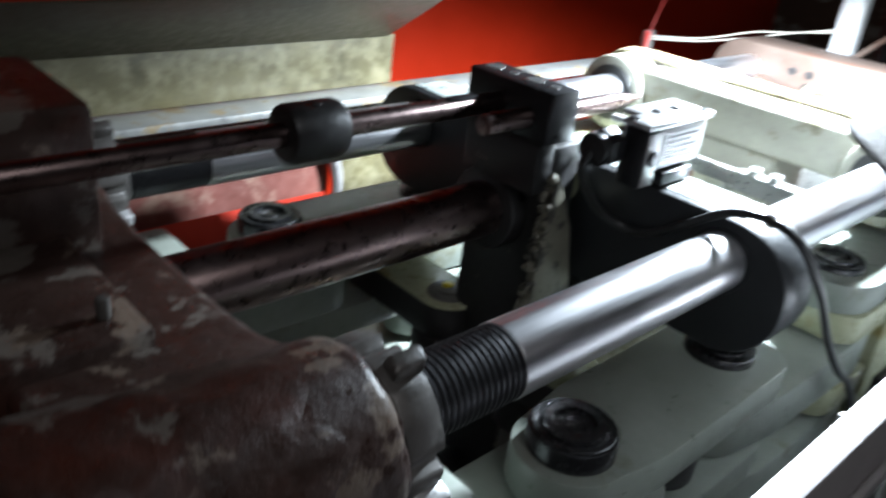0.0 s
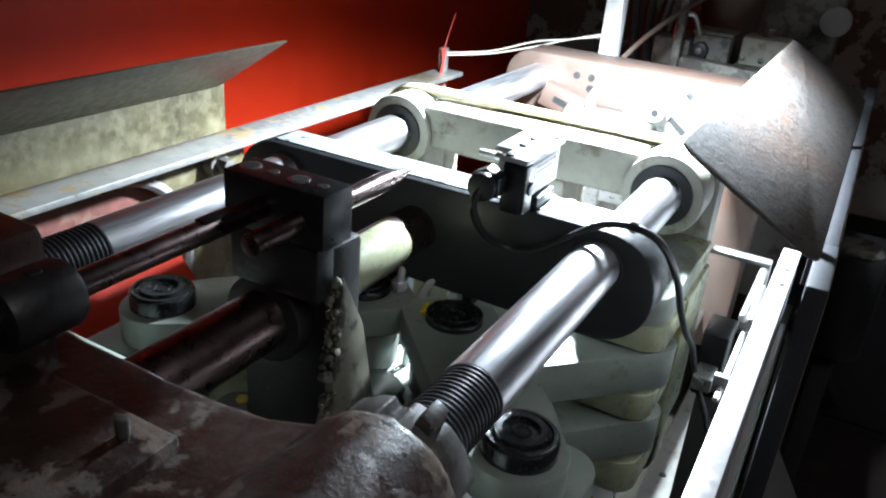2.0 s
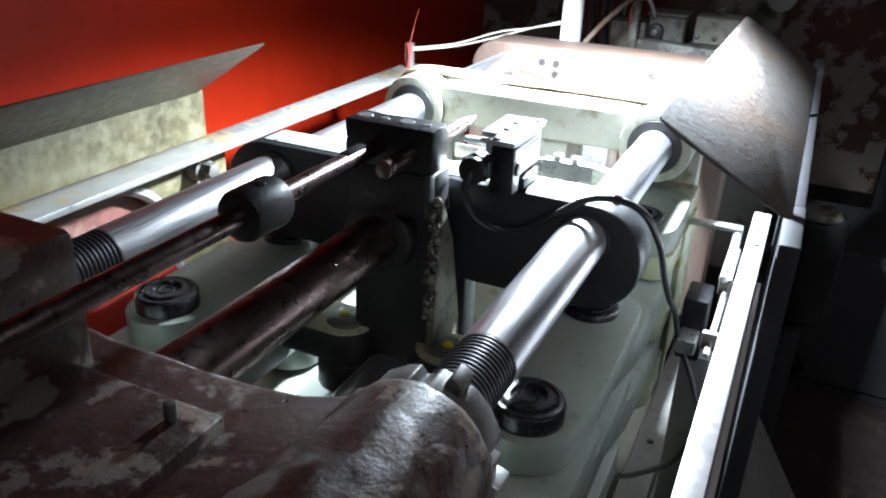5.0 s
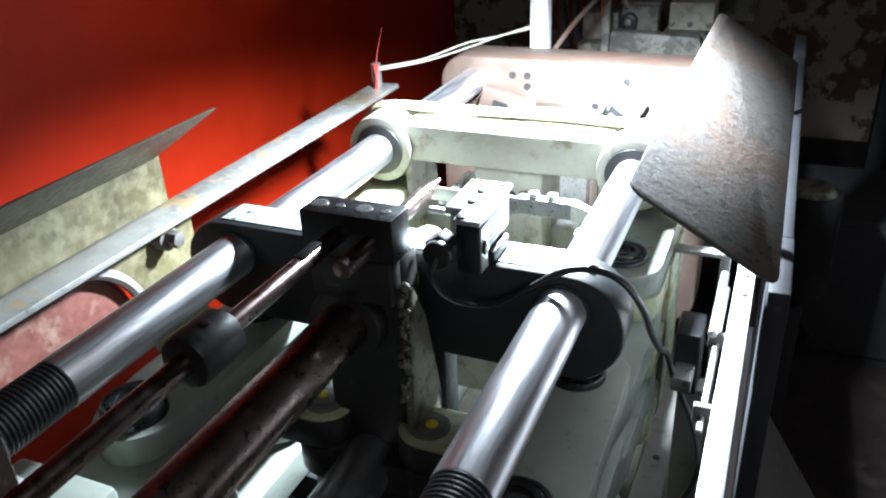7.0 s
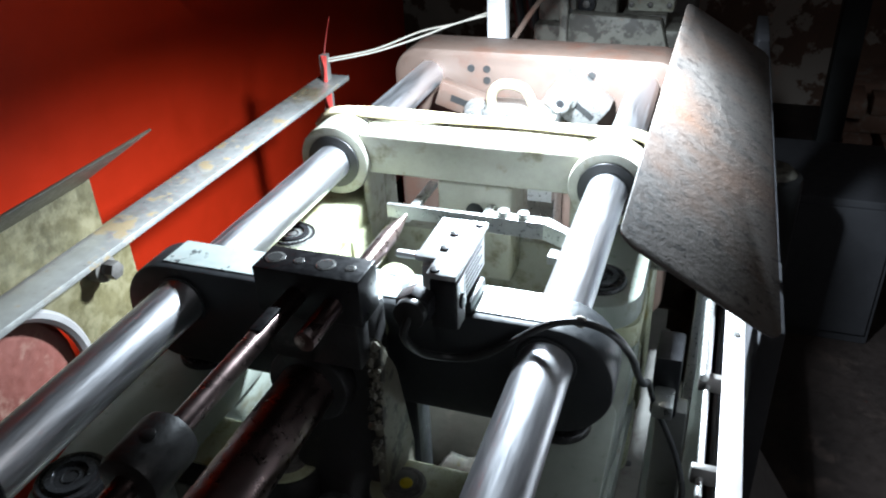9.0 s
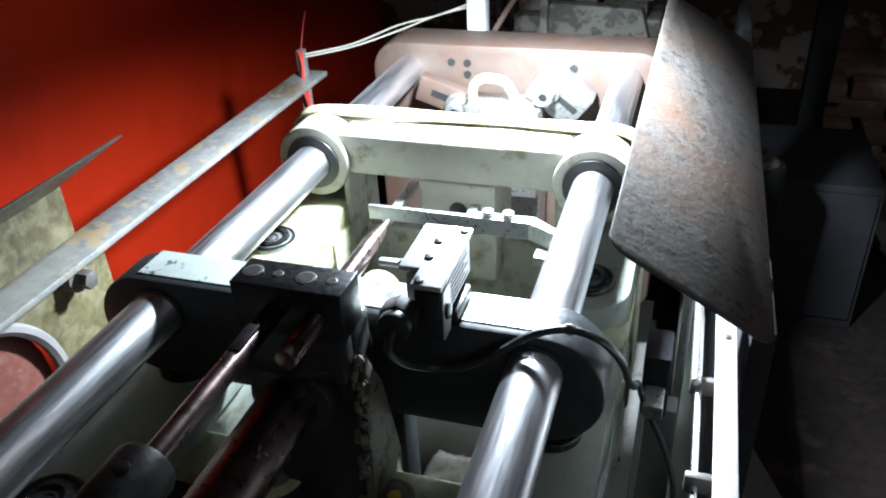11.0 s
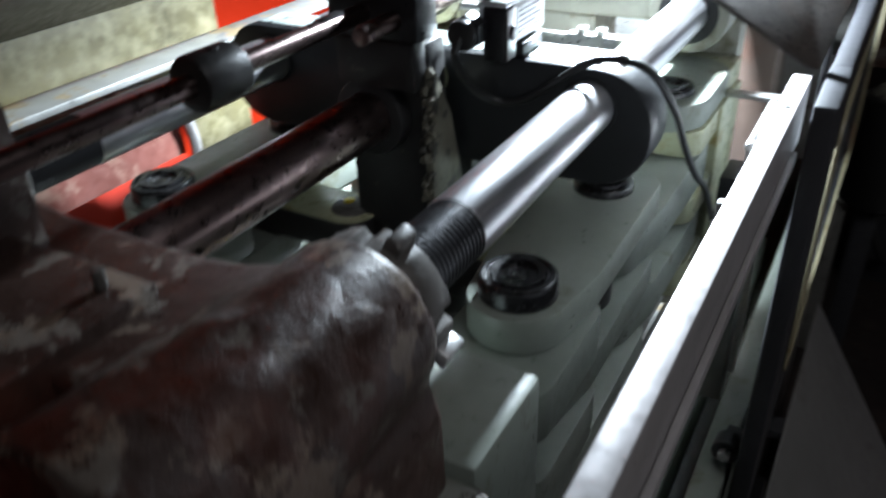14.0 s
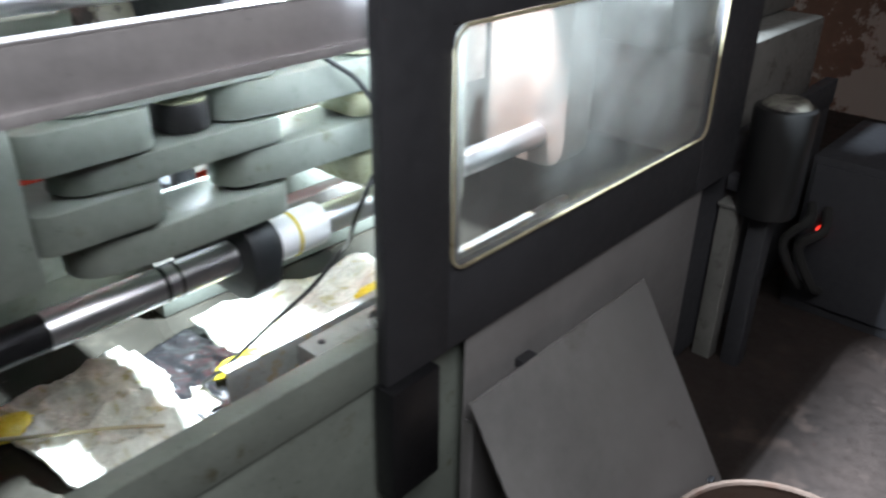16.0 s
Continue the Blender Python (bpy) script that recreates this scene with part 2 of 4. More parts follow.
def prism(pts, axis, a0, a1, bev=0.002, bm=None, seg=2):
    """An outline drawn out along an axis: (x, z) along y, (x, y) along z, (y, z) along x."""
    t = bmesh.new()
    at = {"y": lambda p, a: (p[0], a, p[1]), "z": lambda p, a: (p[0], p[1], a), "x": lambda p, a: (a, p[0], p[1])}[axis]
    f = t.faces.new([t.verts.new(at(p, a0)) for p in pts])
    out = bmesh.ops.extrude_face_region(t, geom=[f])
    d = a1 - a0
    bmesh.ops.translate(t, verts=[v for v in out["geom"] if isinstance(v, bmesh.types.BMVert)], vec={"y": (0, d, 0), "z": (0, 0, d), "x": (d, 0, 0)}[axis])
    bmesh.ops.recalc_face_normals(t, faces=t.faces[:])
    if bev:
        rim = [e for e in t.edges if len(e.link_faces) == 2 and max(len(x.verts) for x in e.link_faces) > 4 or e.calc_face_angle(0) > 0.6]
        bmesh.ops.bevel(t, geom=rim, offset=bev, segments=seg, affect="EDGES", profile=0.5)
    return merge(bm if bm is not None else bmesh.new(), t)


def rounded(x0, x1, z0, z1, r, n=8):
    out = []
    for cx, cz, a in ((x1 - r, z1 - r, 0), (x0 + r, z1 - r, 90), (x0 + r, z0 + r, 180), (x1 - r, z0 + r, 270)):
        out += [(cx + r * math.cos(radians(a + 90 * i / n)), cz + r * math.sin(radians(a + 90 * i / n))) for i in range(n + 1)]
    return out


def capsule(p, q, r, r2=None, n=14):
    r2 = r2 or r
    a = math.atan2(q[1] - p[1], q[0] - p[0])
    out = [(q[0] + r2 * math.cos(a - math.pi / 2 + math.pi * i / n), q[1] + r2 * math.sin(a - math.pi / 2 + math.pi * i / n)) for i in range(n + 1)]
    return out + [(p[0] + r * math.cos(a + math.pi / 2 + math.pi * i / n), p[1] + r * math.sin(a + math.pi / 2 + math.pi * i / n)) for i in range(n + 1)]


def tube(points, r, seg=10, bm=None, sub=6):
    """A round cord through the points, smoothed."""
    p = [Vector(v) for v in points]
    path = []
    for i in range(len(p) - 1):
        a, b, c, d = p[max(i - 1, 0)], p[i], p[i + 1], p[min(i + 2, len(p) - 1)]
        for k in range(sub):
            u = k / sub
            path.append(0.5 * (2 * b + (c - a) * u + (2 * a - 5 * b + 4 * c - d) * u * u + (3 * b - a - 3 * c + d) * u ** 3))
    path.append(p[-1])
    t = bmesh.new()
    rings = []
    side = Vector((0.3, 0.2, 1)).normalized()
    for i, c in enumerate(path):
        w = (path[min(i + 1, len(path) - 1)] - path[max(i - 1, 0)]).normalized()
        u = (side - w * side.dot(w)).normalized()
        v = w.cross(u)
        side = u
        rings.append([t.verts.new(c + r * (math.cos(2 * math.pi * k / seg) * u + math.sin(2 * math.pi * k / seg) * v)) for k in range(seg)])
    for a, b in zip(rings, rings[1:]):
        for k in range(seg):
            t.faces.new((a[k], a[(k + 1) % seg], b[(k + 1) % seg], b[k]))
    t.faces.new(rings[0][::-1])
    t.faces.new(rings[-1])
    return merge(bm if bm is not None else bmesh.new(), t)


def threads(axis_c, r, y0, y1, pitch, bm=None, seg=36):
    """A threaded end: ridges turned on a bar along y."""
    t = bmesh.new()
    rings, y, k = [], y0, 0
    n = int((y1 - y0) / pitch * 4)
    for i in range(n + 1):
        rr = r * (1.0, 1.0, 0.92, 0.92)[i % 4]
        yy = y0 + (y1 - y0) * i / n
        rings.append([t.verts.new((axis_c[0] + rr * math.cos(2 * math.pi * k / seg), yy, axis_c[1] + rr * math.sin(2 * math.pi * k / seg))) for k in range(seg)])
    for a, b in zip(rings, rings[1:]):
        for k in range(seg):
            t.faces.new((a[k], b[k], b[(k + 1) % seg], a[(k + 1) % seg]))
    t.faces.new(rings[0])
    t.faces.new(rings[-1][::-1])
    bmesh.ops.recalc_face_normals(t, faces=t.faces[:])
    return merge(bm if bm is not None else bmesh.new(), t)


def hexhead(axis, c, r, a0, a1, bm=None):
    return cyl(axis, c, r, a0, a1, bev=r * 0.12, seg=6, bm=bm)


def rough_up(bm, amount, size, seed=0.0):
    """Uneven casting skin: vertices pushed along their normals."""
    bm.normal_update()
    for v in bm.verts:
        v.co += v.normal * amount * noise.fractal(v.co / size + Vector((seed, 0, 0)), 1.0, 2.0, 4)
    return bm


def part(name, bm, material, parent=None, label="", flat=False):
    me = bpy.data.meshes.new(name)
    bm.normal_update()
    bm.to_mesh(me)
    bm.free()
    if not flat:
        me.polygons.foreach_set("use_smooth", [True] * len(me.polygons))
        me.set_sharp_from_angle(angle=radians(35))
    me.materials.append(material)
    ob = new(name, me)
    if parent:
        ob.parent = parent
    if label:
        ob["label"] = label
    return ob


def thing(name, label, category, group="", kind="", at=(0, 0, 0)):
    ob = new(name)
    ob.empty_display_size = 0.02
    ob.location = at
    return tagged(ob, label, category, group, kind)


def solo(name, bm, material, label, category, group="", kind=""):
    return tagged(part(name, bm, material), label, category, group, kind)

# ---- measures of the machine ----
TX, TZ, TR = 0.185, 1.150, 0.0245      # upper tie bars
LZ = 0.765                             # lower tie bars
PX, P1Y, ARM = 0.197, 0.080, 0.206     # toggle pins
CX, CY, CARM = 0.060, 0.264, 0.1365    # crosshead throw that folds the toggle
DX, DY, DRIVE, DHOLD = 0.062, 0.209, 0.138, 0.130   # drive link: its pin on the crosshead, length, and hold on the first link
LAYER = [(1.025, 1.057), (0.974, 1.022), (0.936, 0.970), (0.884, 0.932), (0.832, 0.876)]

# ---- the hall ----


def hall():
    solo("floor", box(-5, 5, -4, 4.3, -0.1, 0, 0), FLOOR, "dark oily concrete workshop floor", "floor", kind="structure")
    for name, b in (("wall_north", (-5, 5, 4.3, 4.5, 0, 3.6)), ("wall_south", (-5, 5, -4.2, -4.0, 0, 3.6)), ("wall_west", (-5.2, -5, -4, 4.3, 0, 3.6)), ("wall_east", (5.0, 5.2, -4, 4.3, 0, 3.6))):
        solo(name, box(*b, 0), PLASTER if name == "wall_north" else WALL, "brick workshop wall with peeling plaster" if name == "wall_north" else "sooty plastered workshop wall", "wall", kind="structure")
    solo("ceiling", box(-5.2, 5.2, -4.2, 4.5, 3.6, 3.7, 0), WALL, "dark workshop ceiling", "ceiling", kind="structure")


hall()


PINBLACK = mat("wet_black_pin", (0.016, 0.016, 0.017), 0.20, 0.2, None, scale=60, bump=0.15)

# ---- machine bed and guards ----


def bed():
    b = thing("machine_bed", "pale green machine bed with an open drip trough", "machine bed")
    for x0, x1 in ((-0.36, -0.31), (0.315, 0.352)):
        part("side_beam", box(x0, x1, -0.45, 1.44, 0.56, 0.64, 0.004), GREEN, b)
        part("side_panel", box(x0 + 0.006, x1 - 0.006, -0.45, 1.44, 0.02, 0.558, 0.004), GREEN, b)
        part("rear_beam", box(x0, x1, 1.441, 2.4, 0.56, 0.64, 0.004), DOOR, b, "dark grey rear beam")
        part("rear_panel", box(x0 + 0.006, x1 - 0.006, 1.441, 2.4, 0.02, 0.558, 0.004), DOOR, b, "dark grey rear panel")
    part("trough_floor", box(-0.308, 0.313, -0.45, 2.4, 0.44, 0.455, 0.002), OILPAN, b, "oil-covered trough floor")
    part("end_panel", box(-0.305, 0.31, 2.36, 2.40, 0.02, 0.438, 0.003), GREEN, b)
    part("slide_way", box(0.215, 0.262, 0.34, 1.2, 0.545, 0.592, 0.002), GREYIRON, b, "grey steel slide way with sunk screws")
    part("slide_way", box(-0.262, -0.215, 0.34, 1.2, 0.545, 0.592, 0.002), GREYIRON, b)
    for y in (0.37, 0.545, 0.72):
        part("screw", cyl("z", (0.238, y), 0.006, 0.585, 0.5945, seg=16), BLACK, b)
    part("way_foot", box(0.205, 0.272, 0.34, 1.2, 0.456, 0.543, 0.004), GREEN, b)
    part("way_foot", box(-0.272, -0.205, 0.34, 1.2, 0.456, 0.543, 0.004), GREEN, b)
    lip = thing("trough_lip", "thin oily steel lip along the drip trough", "lip")
    part("flange", box(0.130, 0.150, 0.25, 1.2, 0.548, 0.552, 0.0015), FLATBAR, lip)
    part("web", box(0.147, 0.150, 0.25, 1.2, 0.457, 0.5475, 0.0015), FLATBAR, lip)
    for k in range(2):
        t = bmesh.new()
        bmesh.ops.create_grid(t, x_segments=56, y_segments=56, size=0.5)
        for v in t.verts:
            v.co.z = 0.016 * noise.ridged_multi_fractal(v.co * 2.6 + Vector((k * 7, 0, 0)), 1.0, 2.1, 5, 1.0, 2.0) - 0.014
        ob = solo("oily_rag", t, PAPER, "crumpled pale oily sheet lying in the trough", "rag")
        ob.matrix_world = pose(0.0 + 0.015 * k, 0.115 + 0.435 * k, 0.474, 0, 0, 8 - 14 * k) @ Matrix.Diagonal((0.27, 0.25 + 0.17 * k, 1, 1))
        sol = ob.modifiers.new("thick", "SOLIDIFY")
        sol.thickness = 0.003
    t = bmesh.new()
    bmesh.ops.create_grid(t, x_segments=48, y_segments=48, size=0.5)
    for v in t.verts:
        v.co.z = 0.008 * noise.fractal(v.co * 4, 1.0, 2.1, 3)
    ob = solo("oil_sludge", t, PINBLACK, "wet black oil sludge on the trough floor", "sludge")
    ob.matrix_world = pose(0.01, 0.275, 0.470, 0, 0, 12) @ Matrix.Diagonal((0.24, 0.17, 1, 1))
    ob.modifiers.new("thick", "SOLIDIFY").thickness = 0.004
    solo("packing_strap", tube([(-0.03, -0.03, 0.492), (0.02, 0.03, 0.493), (0.07, 0.10, 0.492), (0.115, 0.155, 0.488)], 0.0032, 6), HOSE, "brown packing strap across the oily paper", "strap")
    for x, y in ((-0.06, -0.02), (0.06, 0.33), (0.05, 0.66)):
        t = bmesh.new()
        bmesh.ops.create_icosphere(t, subdivisions=3, radius=1)
        for v in t.verts:
            v.co *= 1 + 0.3 * noise.fractal(v.co * 1.3 + Vector((x * 40, 0, 0)), 1, 2, 3)
        t.transform(Matrix.Diagonal((0.03, 0.05, 0.010, 1)))
        solo("grease_lump", t, YELLOW, "lump of yellow grease in the trough", "grease", "grease lumps").location = (x, y, 0.484)


bed()


def rail(x, name="guard_rail"):
    r = thing(name, "bare steel angle rail along the machine side", "rail")
    part("flange", box(x, x + 0.018, -0.62, 0.46, 1.133, 1.137, 0.0012), RAIL, r)
    part("web", box(x + 0.0145, x + 0.018, -0.62, 0.46, 1.066, 1.1328, 0.001), RAIL, r)
    part("ledge", box(x + 0.0185, x + 0.024, -0.62, 0.40, 1.066, 1.078, 0.001), RAIL, r)
    part("foot", box(x + 0.002, x + 0.014, -0.60, -0.57, 0.641, 1.1325, 0.002), RAIL, r)
    for y in (0.36, 0.40):
        part("bolt", hexhead("z", (x + 0.009, y), 0.0045, 1.136, 1.1385), STEEL, r)
    return r


rail(0.331)


def guard_door():
    d = thing("guard_door", "dark grey sliding guard door with a hazy window", "door")
    x0, x1 = 0.362, 0.384
    y0, y1, z0, z1 = 0.372, 1.56, 0.575, 1.138
    wy0, wy1, wz0, wz1 = 0.505, 1.36, 0.715, 1.08
    part("stile", box(x0, x1, y0, wy0, z0, z1, 0.003), DOOR, d)
    part("stile", box(x0, x1, wy1, y1, z0, z1, 0.003), DOOR, d)
    part("bottom_rail", box(x0 + 0.001, x1 - 0.001, wy0, wy1, z0, wz0, 0.003), DOOR, d)
    part("top_rail", box(x0 + 0.001, x1 - 0.001, wy0, wy1, wz1, z1, 0.003), DOOR, d)
    part("window_pane", prism(rounded(wy0 - 0.01, wy1 + 0.01, wz0 - 0.01, wz1 + 0.01, 0.03), "x", 0.371, 0.375, 0), PANE, d, "hazy scratched acrylic pane").visible_shadow = False
    # rounded corners of the opening and its brown seal
    for cy, cz, sy, sz in ((wy0, wz0, 1, 1), (wy1, wz0, -1, 1), (wy0, wz1, 1, -1), (wy1, wz1, -1, -1)):
        r = 0.03
        pts = [(cy, cz)] + [(cy + sy * (r - r * math.sin(a)), cz + sz * (r - r * math.cos(a))) for a in [math.pi / 2 * i / 8 for i in range(9)]]
        part("corner_gusset", prism(pts, "x", x0 + 0.002, x1 - 0.002, 0), DOOR, d)
    seal = [(0.3855, y, z) for y, z in rounded(wy0 + 0.002, wy1 - 0.002, wz0 + 0.002, wz1 - 0.002, 0.03, 6)]
    part("window_seal", tube(seal + seal[:1], 0.003, 6, sub=1), HOSE, d, "brown perished rubber seal")
    part("shoe", box(0.358, 0.398, y0 - 0.005, y0 + 0.10, 0.36, 0.573, 0.004), BLACK, d, "black runner block at the door's foot")
    part("bumper", cyl("y", (0.345, 0.668), 0.017, 0.39, 0.415), BLACK, d, "black rubber bumper with a steel screw")
    part("bumper_screw", hexhead("y", (0.345, 0.668), 0.008, 0.380, 0.391), STEEL, d)
    part("bumper_arm", box(0.340, 0.3615, 0.410, 0.43, 0.655, 0.682, 0.002), DOOR, d)
    # the slanting cover sheet on top of the door
    s = thing("cover_sheet", "slanting weathered brown steel cover sheet over the guard", "cover")
    ang = math.atan2(1.277 - 1.201, 0.366 - 0.236)
    wide = math.hypot(0.130, 0.076)
    sheet = part("sheet", prism(rounded(0, wide, 0, 0.78, 0.018, 6), "z", 0, 0.0025, 0.0006), SHEET, s)
    sheet.matrix_basis = Matrix.Translation((0.236, 0.262, 1.277)) @ Matrix.Rotation(ang, 4, "Y")
    for y in (0.46, 0.95):
        part("bracket", box(0.3565, 0.3612, y, y + 0.02, 1.10, 1.2035, 0.001), DOOR, s)


guard_door()


def lower_guard():
    p = thing("floor_guard", "light grey sheet panel under the guard door", "panel")
    part("sheet", box(0.370, 0.374, 0.56, 1.42, 0.06, 0.595, 0.001), PANEL, p)
    part("flange", box(0.3745, 0.395, 0.56, 0.564, 0.06, 0.40, 0.001), PANEL, p)
    q = thing("drop_chute", "slanting grey sheet chute beside the machine", "chute")
    t = prism([(0.40, 0.46), (0.404, 0.46), (0.66, 0.04), (0.656, 0.04)], "y", 0.54, 1.12, 0.0005)
    part("slide", t, PANEL, q)
    part("leg", box(0.61, 0.63, 0.60, 0.62, 0.0, 0.075, 0.002), DOOR, q)
    part("leg", box(0.63, 0.65, 1.07, 1.09, 0.0, 0.075, 0.002), DOOR, q)
    part("hook", box(0.3755, 0.403, 0.7, 0.74, 0.44, 0.458, 0.002), DOOR, q)


lower_guard()


# ---- the clamp: platens and tie bars ----


def tie_bar(x, z, name="tie_bar"):
    b = thing(name, "bright ground steel tie bar with a threaded end", "tie bar", "four tie bars of the clamp")
    part("shaft", cyl("y", (x, z), TR, 0.0, 1.12, seg=64, bev=0.001), CHROME, b)
    part("thread", threads((x, z), TR * 0.985, -0.14, 0.0, 0.0046), THREAD, b, "black oiled screw thread")
    return b


for _x in (-TX, TX):
    for _z in (TZ, LZ):
        tie_bar(_x, _z)


def tie_nut(x, z):
    n = thing("tie_bar_nut", "greasy slotted round nut on the tie bar", "nut", "tie bar nuts")
    pts = []
    for i in range(96):
        a = 2 * math.pi * i / 96
        r = 0.0400 if (i % 24) in (0, 1, 2) else 0.0460
        pts.append((x + r * math.cos(a), z + r * math.sin(a)))
    t = rough_up(prism(pts, "y", -0.106, -0.083, 0.0015), 0.0012, 0.01)
    part("ring", t, NUTS, n)
    part("collar", rough_up(cyl("y", (x, z), 0.031, -0.083, -0.074), 0.0005, 0.01), NUTS, n)
    for a in (-24, 68):
        u = Matrix.Translation((x, 0, z)) @ Matrix.Rotation(radians(-a), 4, "Y")
        t = box(0.042, 0.0545, -0.101, -0.081, -0.0055, 0.0055, 0.0025)
        t.transform(u)
        part("lock_lug", rough_up(t, 0.0012, 0.006, a), SWITCH if a < 0 else NUTS, n, "scuffed bright locking lug" if a < 0 else "")


for _x in (-TX, TX):
    for _z in (TZ, LZ):
        tie_nut(_x, _z)


def pin_rings(x, y, z, parent):
    """The turned rings and the centre hole on top of a pin."""
    for r0, r1, h in ((0.0255, 0.030, 0.0012), (0.015, 0.0225, 0.0034), (0.0065, 0.0085, 0.0012)):
        t = bmesh.new()
        loops = []
        for r, k in ((r0, 0.0), (r0 + 0.0008, h), (r1 - 0.0008, h), (r1, 0.0)):
            loops.append([t.verts.new((x + r * math.cos(2 * math.pi * i / 32), y + r * math.sin(2 * math.pi * i / 32), z + k)) for i in range(32)])
        for a, b in zip(loops, loops[1:]):
            for i in range(32):
                t.faces.new((a[i], b[i], b[(i + 1) % 32], a[(i + 1) % 32]))
        bmesh.ops.recalc_face_normals(t, faces=t.faces[:])
        part("pin_ring", t, PINBLACK, parent)


def tail_platen():
    p = thing("tail_platen", "grimy cast iron tail platen with chipped paint", "platen")
    # a frame with round bosses and a sagging top edge
    top = []
    for i in range(25):
        u = -1 + 2 * i / 24
        x = u * 0.140
        top.append((x, 1.160 + 0.016 * abs(u) ** 3))
    out = [(-0.25, 0.70), (0.25, 0.70), (0.262, 0.74), (0.262, 0.90), (0.240, 0.97), (0.238, 1.10)]
    out += [(TX + 0.052 * math.cos(a), TZ + 0.052 * math.sin(a)) for a in [radians(-30 + 150 * i / 16) for i in range(17)]]
    out += top[::-1]
    out += [(-TX + 0.052 * math.cos(a), TZ + 0.052 * math.sin(a)) for a in [radians(60 + 150 * i / 16) for i in range(17)]]
    out += [(-0.238, 1.10), (-0.240, 0.97), (-0.262, 0.90), (-0.262, 0.74)]
    t = prism(out, "y", -0.235, -0.108, 0.008, seg=3)
    part("frame", rough_up(t, 0.0015, 0.03), CAST, p)
    for x in (-TX, TX):
        for z in (TZ, LZ):
            t = bmesh.new()
            t = cyl("y", (x, z), 0.064, -0.30, -0.107, r2=0.049, bev=0.004, seg=64, bm=t)
            bmesh.ops.subdivide_edges(t, edges=[e for e in t.edges if abs(e.verts[0].co.y - e.verts[1].co.y) > 0.1], cuts=14, use_grid_fill=True)
            part("boss", rough_up(t, 0.0040, 0.022, x), CAST, p)
    # pale forks that carry the first toggle pins
    for s in (-1, 1):
        part("fork_block", box(s * PX - 0.058, s * PX + 0.058, -0.106, -0.006, 0.855, 1.058, 0.006), GREEN, p, "pale green fork block")
        for i in (1, 3):
            a, b = LAYER[i]
            part("fork_ear", prism(rounded(s * PX - 0.054, s * PX + 0.054, -0.005, P1Y + 0.074, 0.030), "z", a, b, 0.002), GREEN, p)
        part("toggle_pin", cyl("z", (s * PX, P1Y), 0.032, 0.84, 1.074, bev=0.003), PINBLACK, p, "oily black pin head")
        pin_rings(s * PX, P1Y, 1.074, p)
    part("skirt", box(-0.268, 0.268, -0.242, -0.0985, 0.68, 1.045, 0.014, 3), PALECAST, p, "lower casting with peeling pale paint")
    part("machined_pad", box(-0.045, 0.084, -0.29, -0.160, 1.13, 1.174, 0.003), CAST, p)
    part("stud", cyl("z", (0.060, -0.178), 0.004, 1.174, 1.187, seg=12), NUTS, p)
    part("guide_block", box(-0.170, -0.046, -0.30, -0.135, 1.13, 1.257, 0.008), CAST, p, "dark block that holds the trip rod")
    return p


tail_platen()


def guide_bar():
    g = thing("guide_bar", "oily steel guide bar between the platens", "bar")
    part("shaft", cyl("y", (-0.012, 1.132), 0.0255, -0.13, 0.29, seg=48), OILROD, g)
    k = thing("piston_rod", "bright chromed hydraulic piston rod on the machine's axis", "piston rod")
    part("rod", cyl("y", (-0.006, 0.955), 0.030, -0.10, 0.205, seg=48), CHROME, k)
    part("gland", cyl("y", (-0.006, 0.955), 0.052, -0.125, -0.085, seg=48, bev=0.004), NUTS, k)
    h = thing("guide_bar", "oily steel guide bar between the platens", "bar")
    part("shaft", cyl("y", (-0.012, 0.80), 0.0255, -0.11, 0.29, seg=48), OILROD, h)


guide_bar()


def mid_platen():
    p = thing("middle_platen", "black chipped middle platen with rounded ends", "platen")
    out = rounded(-0.255, 0.245, 1.072, 1.186, 0.055, 10)
    t = prism(out, "y", 0.255, 0.307, 0.004)
    bmesh.ops.triangulate(t, faces=[f for f in t.faces if len(f.verts) > 4])
    part("plate", t, CHIPPED, p)
    # thin pale layer: wear plus the lamp's light on top, both as colour
    part("worn_top", prism([(-0.205, 0.264), (0.19, 0.264), (0.19, 0.305), (-0.205, 0.305)], "z", 1.1862, 1.1872, 0), WORN_LIT, p, "top face worn to grey green, with strong lamplight painted in")
    for x in (-TX, TX):
        part("bush", cyl("y", (x, TZ), 0.0275, 0.2515, 0.2545, bev=0.001, seg=48), CHIPPED, p)
    out = rounded(-0.245, 0.245, 0.70, 0.83, 0.055, 10)
    part("lower_plate", prism(out, "y", 0.262, 0.307, 0.004), CHIPPED, p)
    for x in (-0.045, 0.045):
        part("web", box(x - 0.012, x + 0.012, 0.268, 0.301, 0.829, 1.073, 0.003), CHIPPED, p)


mid_platen()


